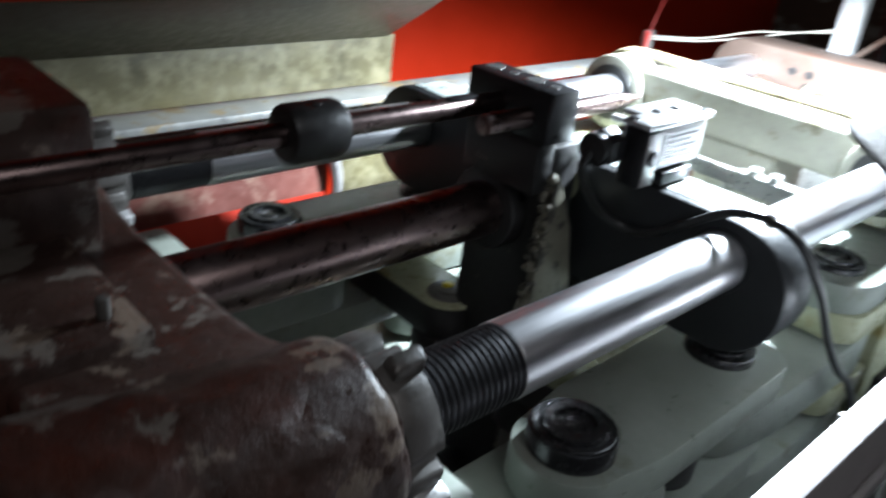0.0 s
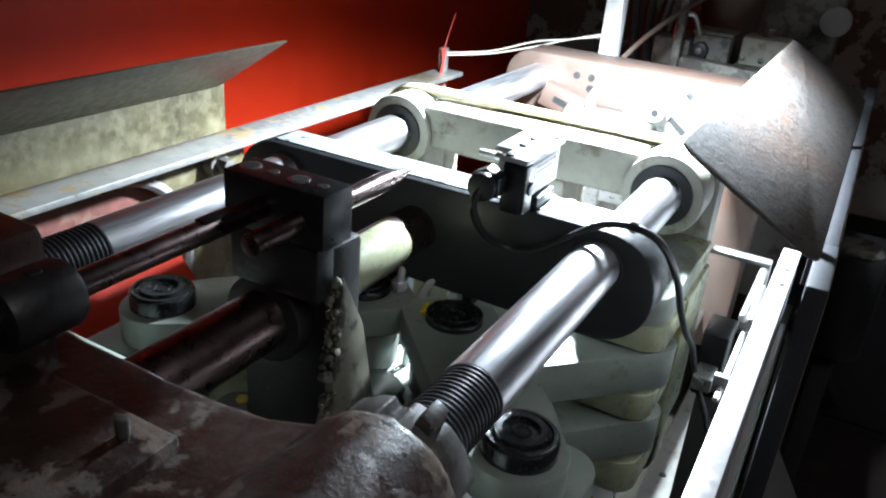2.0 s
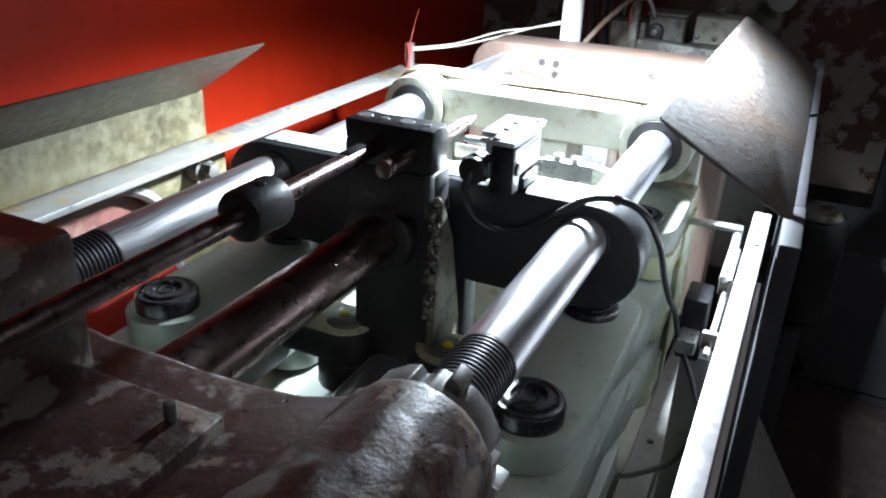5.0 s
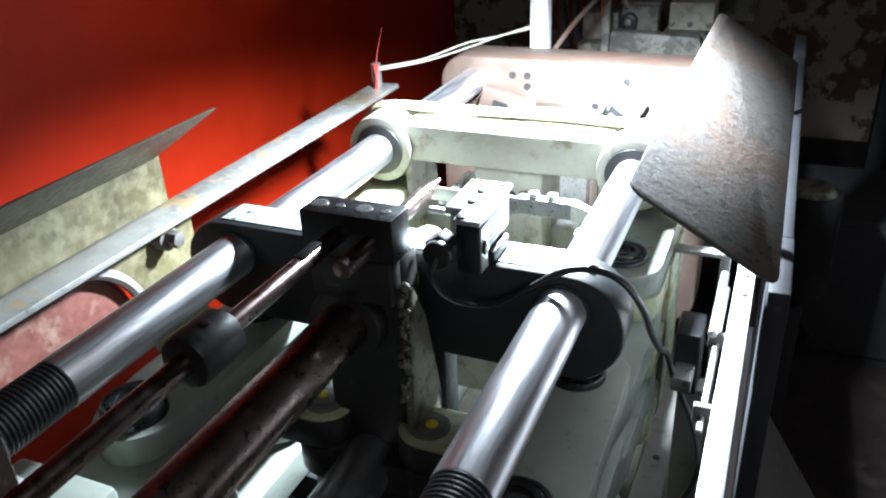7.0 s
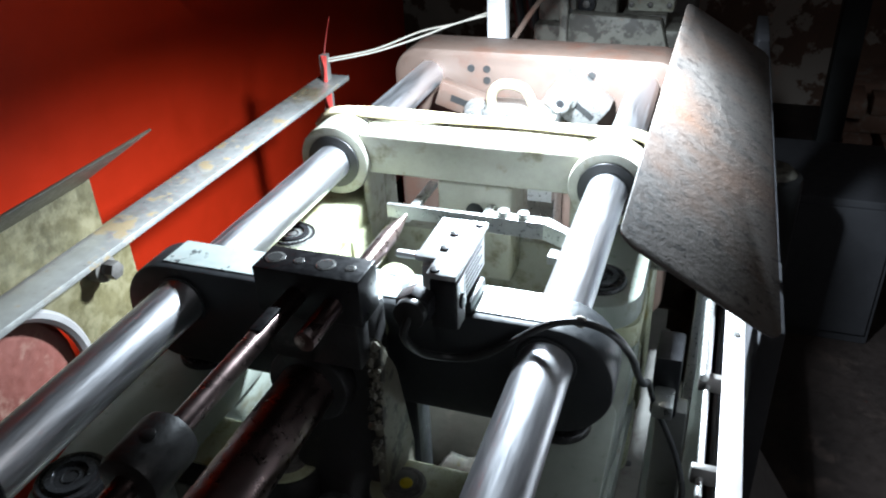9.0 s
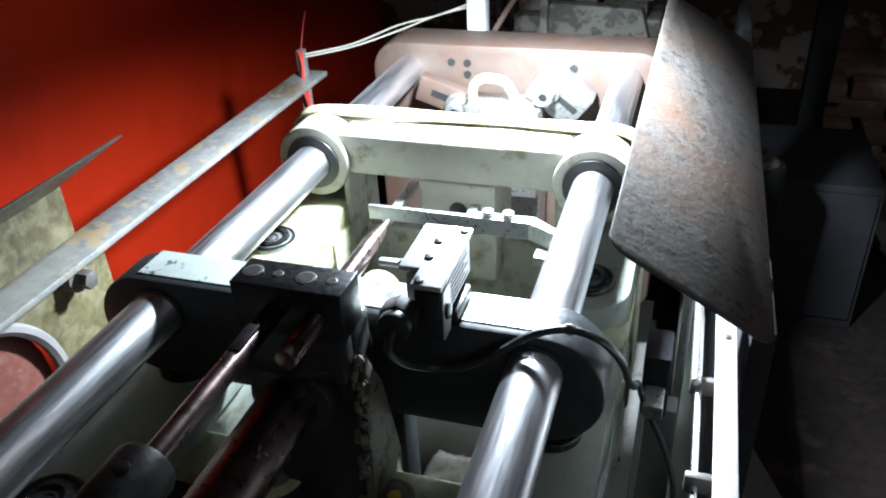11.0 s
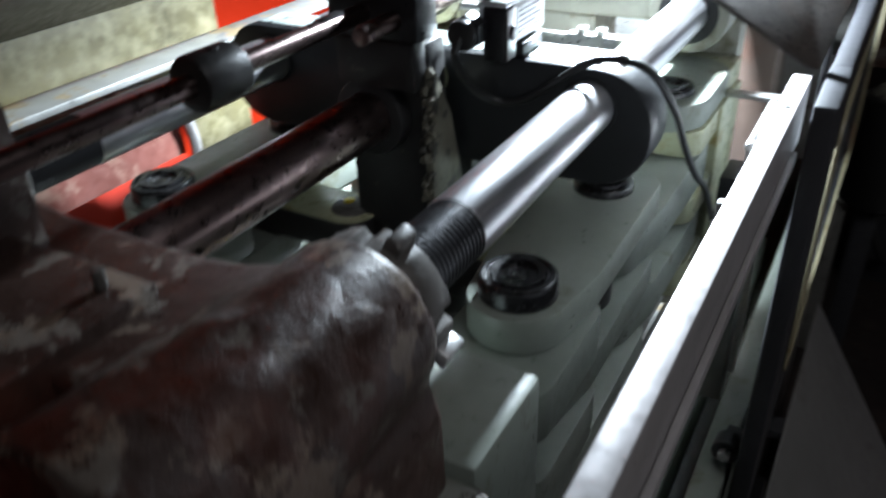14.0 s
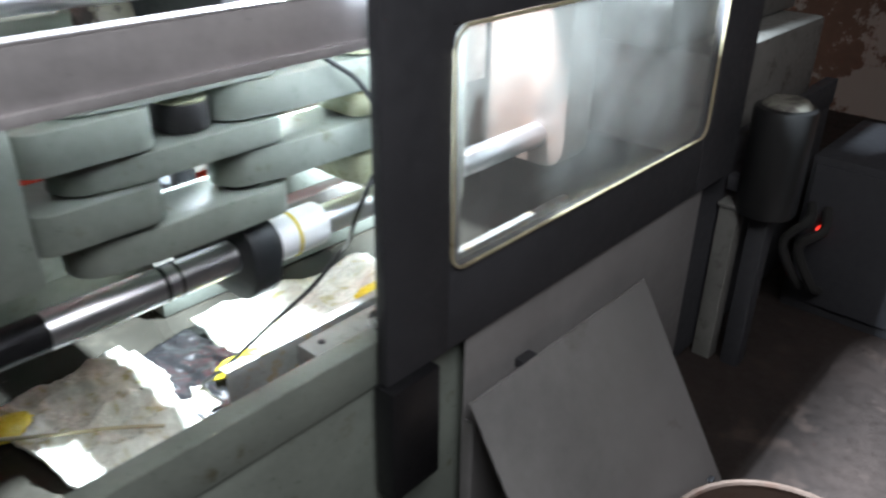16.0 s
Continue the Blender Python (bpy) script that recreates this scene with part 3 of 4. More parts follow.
def limit_switch():
    s = thing("limit_switch", "die-cast limit switch on the black platen", "switch")
    part("bracket", box(0.086, 0.119, 0.256, 0.300, 1.1875, 1.200, 0.002), BLACK, s)
    part("body", box(0.078, 0.1135, 0.246, 0.318, 1.2005, 1.238, 0.003), SWITCH, s)
    part("cover", prism([(0.072, 0.250), (0.072, 0.322), (0.116, 0.322), (0.116, 0.226), (0.090, 0.226), (0.090, 0.250)], "z", 1.2382, 1.2435, 0.0012), SWITCH, s)
    part("head", box(0.092, 0.115, 0.226, 0.2455, 1.189, 1.2378, 0.003), BLACK, s, "black contact head")
    part("head_side", box(0.1152, 0.1165, 0.228, 0.2455, 1.191, 1.236, 0.0004), SWITCH, s)
    part("label_plate", box(0.1137, 0.1144, 0.252, 0.308, 1.206, 1.233, 0), WHITE, s)
    for k in range(5):
        part("label_bar", box(0.1145, 0.1148, 0.256, 0.304 - 0.010 * (k % 2), 1.2090 + 0.0048 * k, 1.2110 + 0.0048 * k, 0), RUBBER, s)
    for x, y in ((0.096, 0.232), (0.093, 0.268), (0.093, 0.294), (0.110, 0.315)):
        part("screw", cyl("z", (x, y), 0.0042, 1.243, 1.2452, seg=16, bev=0.0005), BLACK, s)
    part("nipple", cyl("x", (0.236, 1.215), 0.007, 0.1166, 0.1195, seg=16), BLACK, s)
    part("gland", hexhead("y", (0.084, 1.218), 0.0165, 0.207, 0.2255), BLACK, s, "black hexagonal cable gland")
    part("gland_ring", cyl("y", (0.084, 1.218), 0.0135, 0.199, 0.2073), RUBBER, s)
    part("plunger", cyl("x", (0.285, 1.222), 0.0042, 0.058, 0.0775), STEEL, s)
    part("lever", box(0.040, 0.0585, 0.281, 0.288, 1.2185, 1.225, 0.002), SWITCH, s)
    c = solo("switch_cable", tube([(0.084, 0.203, 1.217), (0.080, 0.196, 1.20), (0.082, 0.222, 1.165), (0.098, 0.244, 1.146), (0.125, 0.247, 1.150), (0.153, 0.245, 1.170), (0.185, 0.252, 1.192), (0.212, 0.262, 1.194), (0.238, 0.266, 1.184), (0.254, 0.290, 1.146), (0.259, 0.335, 1.090), (0.263, 0.385, 1.040), (0.266, 0.440, 0.998), (0.275, 0.474, 0.938), (0.304, 0.445, 0.898), (0.318, 0.406, 0.867), (0.300, 0.395, 0.815), (0.255, 0.42, 0.755), (0.215, 0.435, 0.715), (0.185, 0.395, 0.655), (0.150, 0.34, 0.60), (0.110, 0.28, 0.535), (0.07, 0.25, 0.490)], 0.0037), RUBBER, "black rubber cable from the limit switch", "cable")
    tie = solo("cable_tie", tube([(0.212 + 0.0048 * math.cos(a), 0.262, 1.194 + 0.0048 * math.sin(a)) for a in [radians(45 * k) for k in range(9)]], 0.0013, 6), CORD, "pale cable tie round the switch cable", "cable tie")


limit_switch()


def moving_platen():
    p = thing("moving_platen", "old cream painted moving platen with round bosses", "platen")
    # a frame with two deep pockets through it
    body = prism(rounded(-0.24, 0.24, 0.70, 1.030, 0.045, 10), "y", 0.662, 0.705, 0.005)
    prism(rounded(-0.24, 0.24, 1.134, 1.192, 0.028, 10), "y", 0.662, 0.705, 0.005, bm=body)
    for x0, x1 in ((-0.24, -0.138), (-0.040, 0.062), (0.138, 0.24)):
        box(x0, x1, 0.6625, 0.7045, 1.000, 1.160, 0.002, bm=body)
    part("plate", rough_up(body, 0.0006, 0.02), BEIGE, p)
    for x in (-TX, TX):
        for z in (TZ, LZ):
            part("boss", cyl("y", (x, z), 0.050, 0.604, 0.6635, bev=0.004, seg=56), BEIGE, p)
            part("seal_ring", cyl("y", (x, z), 0.037, 0.601, 0.6045, bev=0.001, seg=48), RUBBER, p, "dark wiper ring")
    # ribs that leave pockets in the near face
    for x0, x1, z0, z1 in ((-0.150, 0.150, 1.134, 1.191), (-0.040, 0.062, 0.99, 1.135), (-0.150, -0.138, 1.03, 1.135), (0.138, 0.150, 1.03, 1.135)):
        part("rib", rough_up(box(x0, x1, 0.612, 0.664, z0, z1, 0.005, 3), 0.0008, 0.02, x0), BEIGE, p)
    part("vent", cyl("y", (0.012, 1.095), 0.012, 0.611, 0.6125), RUBBER, p)
    for s in (-1, 1):
        part("fork_block", box(s * PX - 0.055, s * PX + 0.055, 0.552, 0.664, 0.855, 1.058, 0.005), GREENIN, p, "oily pale green fork block")
        for i in (0, 2, 4):
            a, b = LAYER[i]
            part("fork_ear", prism(rounded(s * PX - 0.052, s * PX + 0.052, P1Y + 2 * ARM - 0.04, 0.57, 0.028), "z", a, b, 0.003), GREENIN, p)
        y3 = P1Y + 2 * ARM
        part("top_boss", prism(capsule((s * PX, y3 - 0.004), (s * PX, 0.585), 0.050), "z", 1.0575, 1.090, 0.004), GREENIN if s < 0 else GREEN, p)
        part("boss_web", box(s * PX - 0.05, s * PX + 0.05, 0.58, 0.664, 1.058, 1.088, 0.003), GREENIN, p)
        part("toggle_pin", cyl("z", (s * PX, y3), 0.031, 0.84, 1.096, bev=0.003), STEEL if s < 0 else PINBLACK, p, "turned pin head")
        pin_rings(s * PX, y3, 1.096, p)
    # stop strip with its screws
    part("stop_strip", box(-0.085, 0.050, 0.545, 0.551, 1.108, 1.127, 0.001), STEEL, p)
    part("stop_block", prism([(0.050, 0.540), (0.120, 0.540), (0.155, 0.521), (0.155, 0.533), (0.125, 0.556), (0.050, 0.556)], "z", 1.106, 1.129, 0.0008), STEEL, p, flat=True)
    part("stop_foot", box(0.133, 0.168, 0.505, 0.524, 1.094, 1.1055, 0.001), STEEL, p)
    for x in (-0.07, 0.03):
        part("stop_stay", box(x, x + 0.012, 0.5515, 0.664, 1.099, 1.1075, 0.001), STEEL, p)
    for x in (0.069, 0.094):
        part("screw", cyl("z", (x, 0.548), 0.0072, 1.129, 1.137, seg=20), STEEL, p)
        part("socket", cyl("z", (x, 0.548), 0.0033, 1.1368, 1.1373, seg=6, bev=0), BLACK, p)
    return p


MOVING = moving_platen()


def platen_cables():
    b = thing("cable_bundle", "bundle of yellowed cables over the cream platen", "cables")
    for k in range(4):
        d = 0.006 * k
        part("cable", tube([(-0.235, 0.66 + d, 1.178 + 0.002 * k), (-0.20, 0.655 + d, 1.200), (-0.10, 0.66 + d * 1.4, 1.1985), (0.05, 0.668 + d * 0.6, 1.1985), (0.15, 0.664 + d, 1.1985), (0.215, 0.66 + d, 1.198), (0.243, 0.655 + d, 1.17)], 0.0036, 8), HOSE, b)
    return b


CABLES = platen_cables()


def fixed_platen():
    p = thing("fixed_platen", "brown rusty fixed platen with tapped holes", "platen")
    part("plate", prism(rounded(-0.252, 0.252, 0.70, 1.196, 0.05, 10), "y", 0.992, 1.085, 0.006), RUST, p)
    for x, z in ((-0.108, 1.166), (-0.080, 1.166), (-0.080, 1.146), (-0.15, 1.03), (-0.12, 1.03), (0.125, 1.06), (0.125, 1.03), (0.10, 1.166)):
        part("tapped_hole", cyl("y", (x, z), 0.0065, 0.9905, 0.9925, seg=20, bev=0), RUBBER, p)
    part("locating_ring", cyl("y", (0.0, 1.0), 0.05, 0.975, 0.992), STEEL, p)


fixed_platen()


def mould():
    m = thing("mould_half", "bright steel mould block on the fixed platen", "mould")
    part("block", box(-0.062, 0.062, 0.905, 0.974, 0.86, 1.125, 0.004), STEEL, m)
    part("insert", box(0.0, 0.062, 0.880, 0.9045, 0.98, 1.128, 0.003), STEEL, m)
    h = solo("water_hose", tube([(-0.05, 0.935, 1.10), (-0.055, 0.93, 1.14), (-0.035, 0.92, 1.165), (0.0, 0.925, 1.16), (0.015, 0.935, 1.13)], 0.0085, 12), HOSE, "yellowed water hose looped on the mould", "hose")
    for x, z, a, s in ((-0.105, 1.115, -18, 1), (0.085, 1.135, -38, -1)):
        c = thing("mould_clamp", "steel mould clamp with slot and bolt", "clamp", "mould clamps", at=(x, 0.965, z))
        c.rotation_euler = (0, radians(-a), 0)
        b = box(-0.055, 0.055, -0.012, 0.012, -0.022, 0.022, 0.002) if s > 0 else box(-0.046, 0.046, -0.03, 0.02, -0.032, 0.032, 0.003)
        part("strap", b, RUST if s > 0 else STEEL, c)
        part("slot", box(-0.03 * s, 0.012 * s, -0.0124, -0.0115, -0.006, 0.006, 0) if s > 0 else box(0.0, 0.036, -0.0304, -0.0295, -0.005, 0.005, 0), RUBBER, c)
        part("washer", cyl("y", (0.022 * s, -0.004), 0.023, -0.036 if s < 0 else -0.020, -0.0125), STEEL, c)
        part("bolt", cyl("y", (0.022 * s, -0.004), 0.016, -0.060 if s < 0 else -0.045, -0.0205), STEEL, c)
        part("bolt_socket", cyl("y", (0.022 * s, -0.004), 0.007, -0.0606 if s < 0 else -0.0456, -0.0449, seg=6, bev=0), BLACK, c)


mould()


# ---- the toggle and crosshead, which move ----


def toggle_link(first):
    """A link from its pin at the origin along +y."""
    l = thing("toggle_link", "pale green layered toggle link", "toggle link", "toggle links")
    out = [(0.042 * math.cos(a), 0.042 * math.sin(a)) for a in [radians(180 + 11.25 * i) for i in range(17)]] + [(0.050, 0.050)]
    for cx, a0 in ((0.020, 0), (-0.020, 90)):
        out += [(cx + 0.030 * math.cos(a), ARM + 0.022 + 0.030 * math.sin(a)) for a in [radians(a0 + 11.25 * i) for i in range(9)]]
    out.append((-0.050, 0.050))
    for i in ((0, 2, 4) if first else (1, 3)):
        a, b = LAYER[i]
        part("plate", prism(out, "z", a, b, 0.0018), GREEN, l)
    if first:
        part("pivot_pin", cyl("z", (0, ARM), 0.030, 0.845, 1.064, bev=0.003), PINBLACK, l, "oily black pivot pin")
        pin_rings(0, ARM, 1.064, l)
        part("grease_nipple", hexhead("z", (0.010, ARM + 0.038), 0.0085, 1.0575, 1.070), SWITCH, l, "bright hexagonal grease nipple")
        part("grease_pipe", tube([(0.010, ARM + 0.038, 1.068), (0.009, ARM + 0.040, 1.079), (-0.004, ARM + 0.046, 1.082), (-0.018, ARM + 0.050, 1.070), (-0.030, ARM + 0.053, 1.03), (-0.036, ARM + 0.054, 0.96)], 0.0042, 8), SWITCH, l, "bent bright grease pipe")
        arc = [radians(88 + 7 * i) for i in range(11)]
        wet = [((0.037 + 0.0025 * math.sin(9 * a)) * math.cos(a), ARM + (0.037 + 0.0025 * math.sin(9 * a)) * math.sin(a)) for a in arc] + [(0.0295 * math.cos(a), ARM + 0.0295 * math.sin(a)) for a in arc[::-1]]
        part("grease", prism(wet, "z", 1.0572, 1.0615, 0.001), YELLOW, l, "crescent of yellow grease round the pin")
    return l


LINKS = {(s, k): toggle_link(k == 0) for s in (-1, 1) for k in (0, 1)}


def drive_link():
    l = thing("drive_link", "short pale link from crosshead to toggle", "toggle link", "drive links")
    part("plate", prism(capsule((0, 0), (0, DRIVE), 0.0335), "z", 0.974, 1.0085, 0.002), XHEAD, l, "oily black plate under the pale top")
    part("top_face", prism(capsule((0, 0), (0, DRIVE), 0.0325), "z", 1.0087, 1.012, 0.001), GREENIN, l)
    part("pin", cyl("z", (0, 0), 0.022, 0.86, 1.014, bev=0.002), NUTS, l)
    for r, z in ((0.0195, 1.0158), (0.014, 1.0178)):
        part("pin_step", cyl("z", (0, 0), r, 1.0128, z, bev=0.0012, seg=32), NUTS, l, "greasy turned pin head")
    part("grease", cyl("z", (0.003, 0.004), 0.0065, 1.0172, 1.0196, bev=0.0011, seg=12), YELLOW, l, "dab of yellow grease in the pin centre")
    part("knuckle", cyl("z", (0, 0), 0.0335, 0.9325, 0.9735, bev=0.003), XHEAD, l, "black knuckle under the plate")
    return l


DRIVES = {s: drive_link() for s in (-1, 1)}


def crosshead():
    c = thing("crosshead", "oily black crosshead with a clamp block on top", "crosshead")
    # column with a round eye for the guide bar
    part("column", box(-0.050, 0.044, 0.205, 0.245, 0.72, 1.205, 0.006), XHEAD, c)
    part("eye", cyl("y", (-0.012, 1.132), 0.0385, 0.186, 0.252, bev=0.004, seg=48), XHEAD, c)
    part("eye", cyl("y", (-0.012, 0.80), 0.0385, 0.186, 0.252, bev=0.004, seg=48), XHEAD, c)
    part("neck", box(-0.040, 0.046, 0.182, 0.2045, 1.165, 1.212, 0.004), XHEAD, c)
    part("side_plate", prism([(0.19, 0.86), (0.255, 0.86), (0.262, 1.02), (0.235, 1.13), (0.205, 1.185), (0.195, 1.10)], "x", 0.0445, 0.054, 0.002), GRIME, c, "scraped dark side plate")
    for s in (-1, 1):
        part("wing", prism(capsule((s * 0.02, DY), (s * DX, DY), 0.03), "z", 0.934, 0.972, 0.003), XHEAD, c)
    block = part("clamp_block", box(-0.042, 0.052, 0.180, 0.216, 1.2125, 1.256, 0.0015), BLACK, c, "square black block with four sunk screws")
    for i, (x, r) in enumerate(((-0.030, 0.0085), (-0.008, 0.0045), (0.016, 0.0085), (0.038, 0.0045))):
        part("screw_rim", cyl("z", (x, 0.198), r, 1.2555, 1.2566, seg=24, bev=0.0004), STEEL, block)
        # flat matte black disc, painted shade in place of a hollow well
        part("screw_well", cyl("z", (x, 0.198), r * 0.74, 1.2560, 1.2568, seg=24, bev=0), HOSE_WELL_BLACK, block)
    rng = random.Random(11)
    crust = bmesh.new()
    for k in range(70):
        u = rng.random()
        t = bmesh.new()
        bmesh.ops.create_icosphere(t, subdivisions=1, radius=rng.uniform(0.0015, 0.0042))
        for v in t.verts:
            v.co *= rng.uniform(0.6, 1.4)
        t.transform(Matrix.Translation((0.0475 + rng.uniform(-0.004, 0.006), 0.2015 - 0.010 * u + rng.gauss(0, 0.0025), 1.188 - 0.14 * u)))
        merge(crust, t)
    tagged(part("grease_crust", crust, GRIME, c, "crust of old grease along the plate edge"), kind="stuff")
    rod = part("trip_rod", cyl("y", (-0.005, 1.234), 0.0085, -0.36, 0.20, bev=0.001, seg=24), OILROD, c, "thin oily trip rod")
    part("rod_tip", cyl("y", (0.028, 1.230), 0.0085, 0.300, 0.340, r2=0.002, bev=0, seg=24), OILROD, c)
    part("rod_key", box(-0.010, 0.0, 0.118, 0.150, 1.2385, 1.2435, 0.0015), BLACK, c)
    part("rod_collar", cyl("y", (-0.005, 1.234), 0.021, -0.030, 0.016, bev=0.005, seg=40), XHEAD, c, "round black stop collar")
    part("collar_screw", cyl("z", (-0.002, -0.006), 0.005, 1.2530, 1.2557, seg=16), RUBBER, c)
    part("stub_rod", cyl("y", (0.028, 1.230), 0.0085, 0.130, 0.300, bev=0.001, seg=24), OILROD, c)
    part("cover_tube", cyl("y", (0.018, 1.158), 0.021, 0.2455, 0.335, bev=0.003, seg=32), GREENIN, c, "pale green sleeve behind the block")
    return c


CROSSHEAD = crosshead()


# ---- the far side: flat bar, tray, red guard ----


def far_side():
    w = thing("red_guard", "glossy red painted guard panel behind the machine", "guard panel")
    part("panel", box(-0.772, -0.760, -1.3, 2.3, 0.35, 2.25, 0.003), RED, w)
    for y in (-1.3, 2.26):
        part("post", box(-0.80, -0.773, y, y + 0.04, 0.0, 2.25, 0.003), RED, w)
    b = thing("flat_bar", "long scuffed steel flat bar beside the machine", "bar")
    part("bar", box(-0.428, -0.372, -0.75, 1.05, 1.108, 1.117, 0.0015), FLATBAR, b)
    part("end_post", box(-0.412, -0.398, 1.012, 1.030, 0.64, 1.165, 0.002), GREYIRON, b)
    part("near_post", box(-0.43, -0.40, -0.72, -0.69, 0.0, 1.1075, 0.002), GREYIRON, b)
    part("post_foot", box(-0.41, -0.30, 1.010, 1.032, 0.60, 0.6395, 0.002), GREYIRON, b)
    t = thing("oil_tray", "oil stained sheet tray with an overhanging flange", "tray")
    part("back", box(-0.4255, -0.4225, -0.95, 0.412, 1.118, 1.186, 0.001), TRAY, t)
    fl = prism([(-0.4225, 1.1865), (-0.302, 1.266), (-0.300, 1.264), (-0.4205, 1.1845)], "y", -0.95, 0.40, 0.0004)
    part("flange", fl, DARKSHEET, t, "dark olive sloping flange")
    # rounded casing, foot and pedestal made up to carry a worn red surface
    k = thing("red_oxide_casing", "worn red painted casing under the flat bar", "motor")
    part("casing", prism(capsule((-0.60, 0.975), (0.205, 0.975), 0.1185), "x", -0.60, -0.432, 0.010, seg=3), PINK, k)
    part("foot", box(-0.56, -0.44, -0.40, 0.14, 0.64, 0.862, 0.004), GREYIRON, k)
    part("pedestal", box(-0.57, -0.44, -0.42, 0.16, 0.0, 0.639, 0.004), GREYIRON, k)
    pl = thing("side_plate", "stained grey plate with an arched cut and pivot bolt", "plate")
    arc = [(0.205 + 0.120 * math.sin(a), 0.975 + 0.120 * math.cos(a)) for a in [radians(4 + 130 * i / 24) for i in range(25)]]
    part("plate", prism([(0.44, 0.65), (0.44, 1.1065), (0.20, 1.1065)] + arc + [(0.30, 0.65)], "x", -0.421, -0.415, 0.001), TRAY, pl)
    part("arch_rim", tube([(-0.418, y, z) for y, z in arc[::2]], 0.0085, 8, sub=2), PANEL, pl, "pale rounded rim of the arch")
    part("washer", cyl("x", (0.372, 1.082), 0.018, -0.4145, -0.396), GREYIRON, pl)
    part("bolt", hexhead("x", (0.372, 1.082), 0.012, -0.3955, -0.378), NUTS, pl, "hexagonal pivot bolt")
    part("plate_foot", box(-0.43, -0.31, 0.30, 0.44, 0.60, 0.6495, 0.003), GREYIRON, pl)
    rp = thing("red_side_cover", "bright red sloping cover sheet along the machine bed", "cover")
    part("sheet", prism([(-0.406, 0.9775), (-0.300, 0.862), (-0.297, 0.864), (-0.403, 0.9805)], "y", -0.44, 0.29, 0.0004), RED, rp)
    part("skirt", box(-0.300, -0.297, -0.44, 0.29, 0.641, 0.861, 0.001), RED, rp)
    cord = bmesh.new()
    for d in (0, 0.005):
        tube([(-0.405, 1.02, 1.150 + d), (-0.32, 1.06, 1.162 + d), (-0.24, 1.10, 1.184 + d * 2), (-0.18, 1.13, 1.204), (-0.127, 1.16, 1.214 + d)], 0.0017, 6, cord)
    solo("hanging_cord", cord, CORD, "pale cord tied from the bar end to the post", "cord")
    rc = bmesh.new()
    for k2 in range(3):
        tube([(-0.405 + 0.004 * k2, 1.011, 1.165), (-0.398, 1.006, 1.14 - 0.01 * k2), (-0.402 + 0.005 * k2, 1.005, 1.10), (-0.395, 1.006, 1.06 - 0.015 * k2)], 0.0022, 6, rc)
    tube([(-0.405, 1.02, 1.16), (-0.40, 1.03, 1.20), (-0.385, 1.02, 1.235)], 0.001, 5, rc)
    solo("red_wire", rc, REDCORD, "twisted red wire hanging from the bar end", "wire")


far_side()


# ---- beyond the fixed platen: injection unit, post, clutter ----


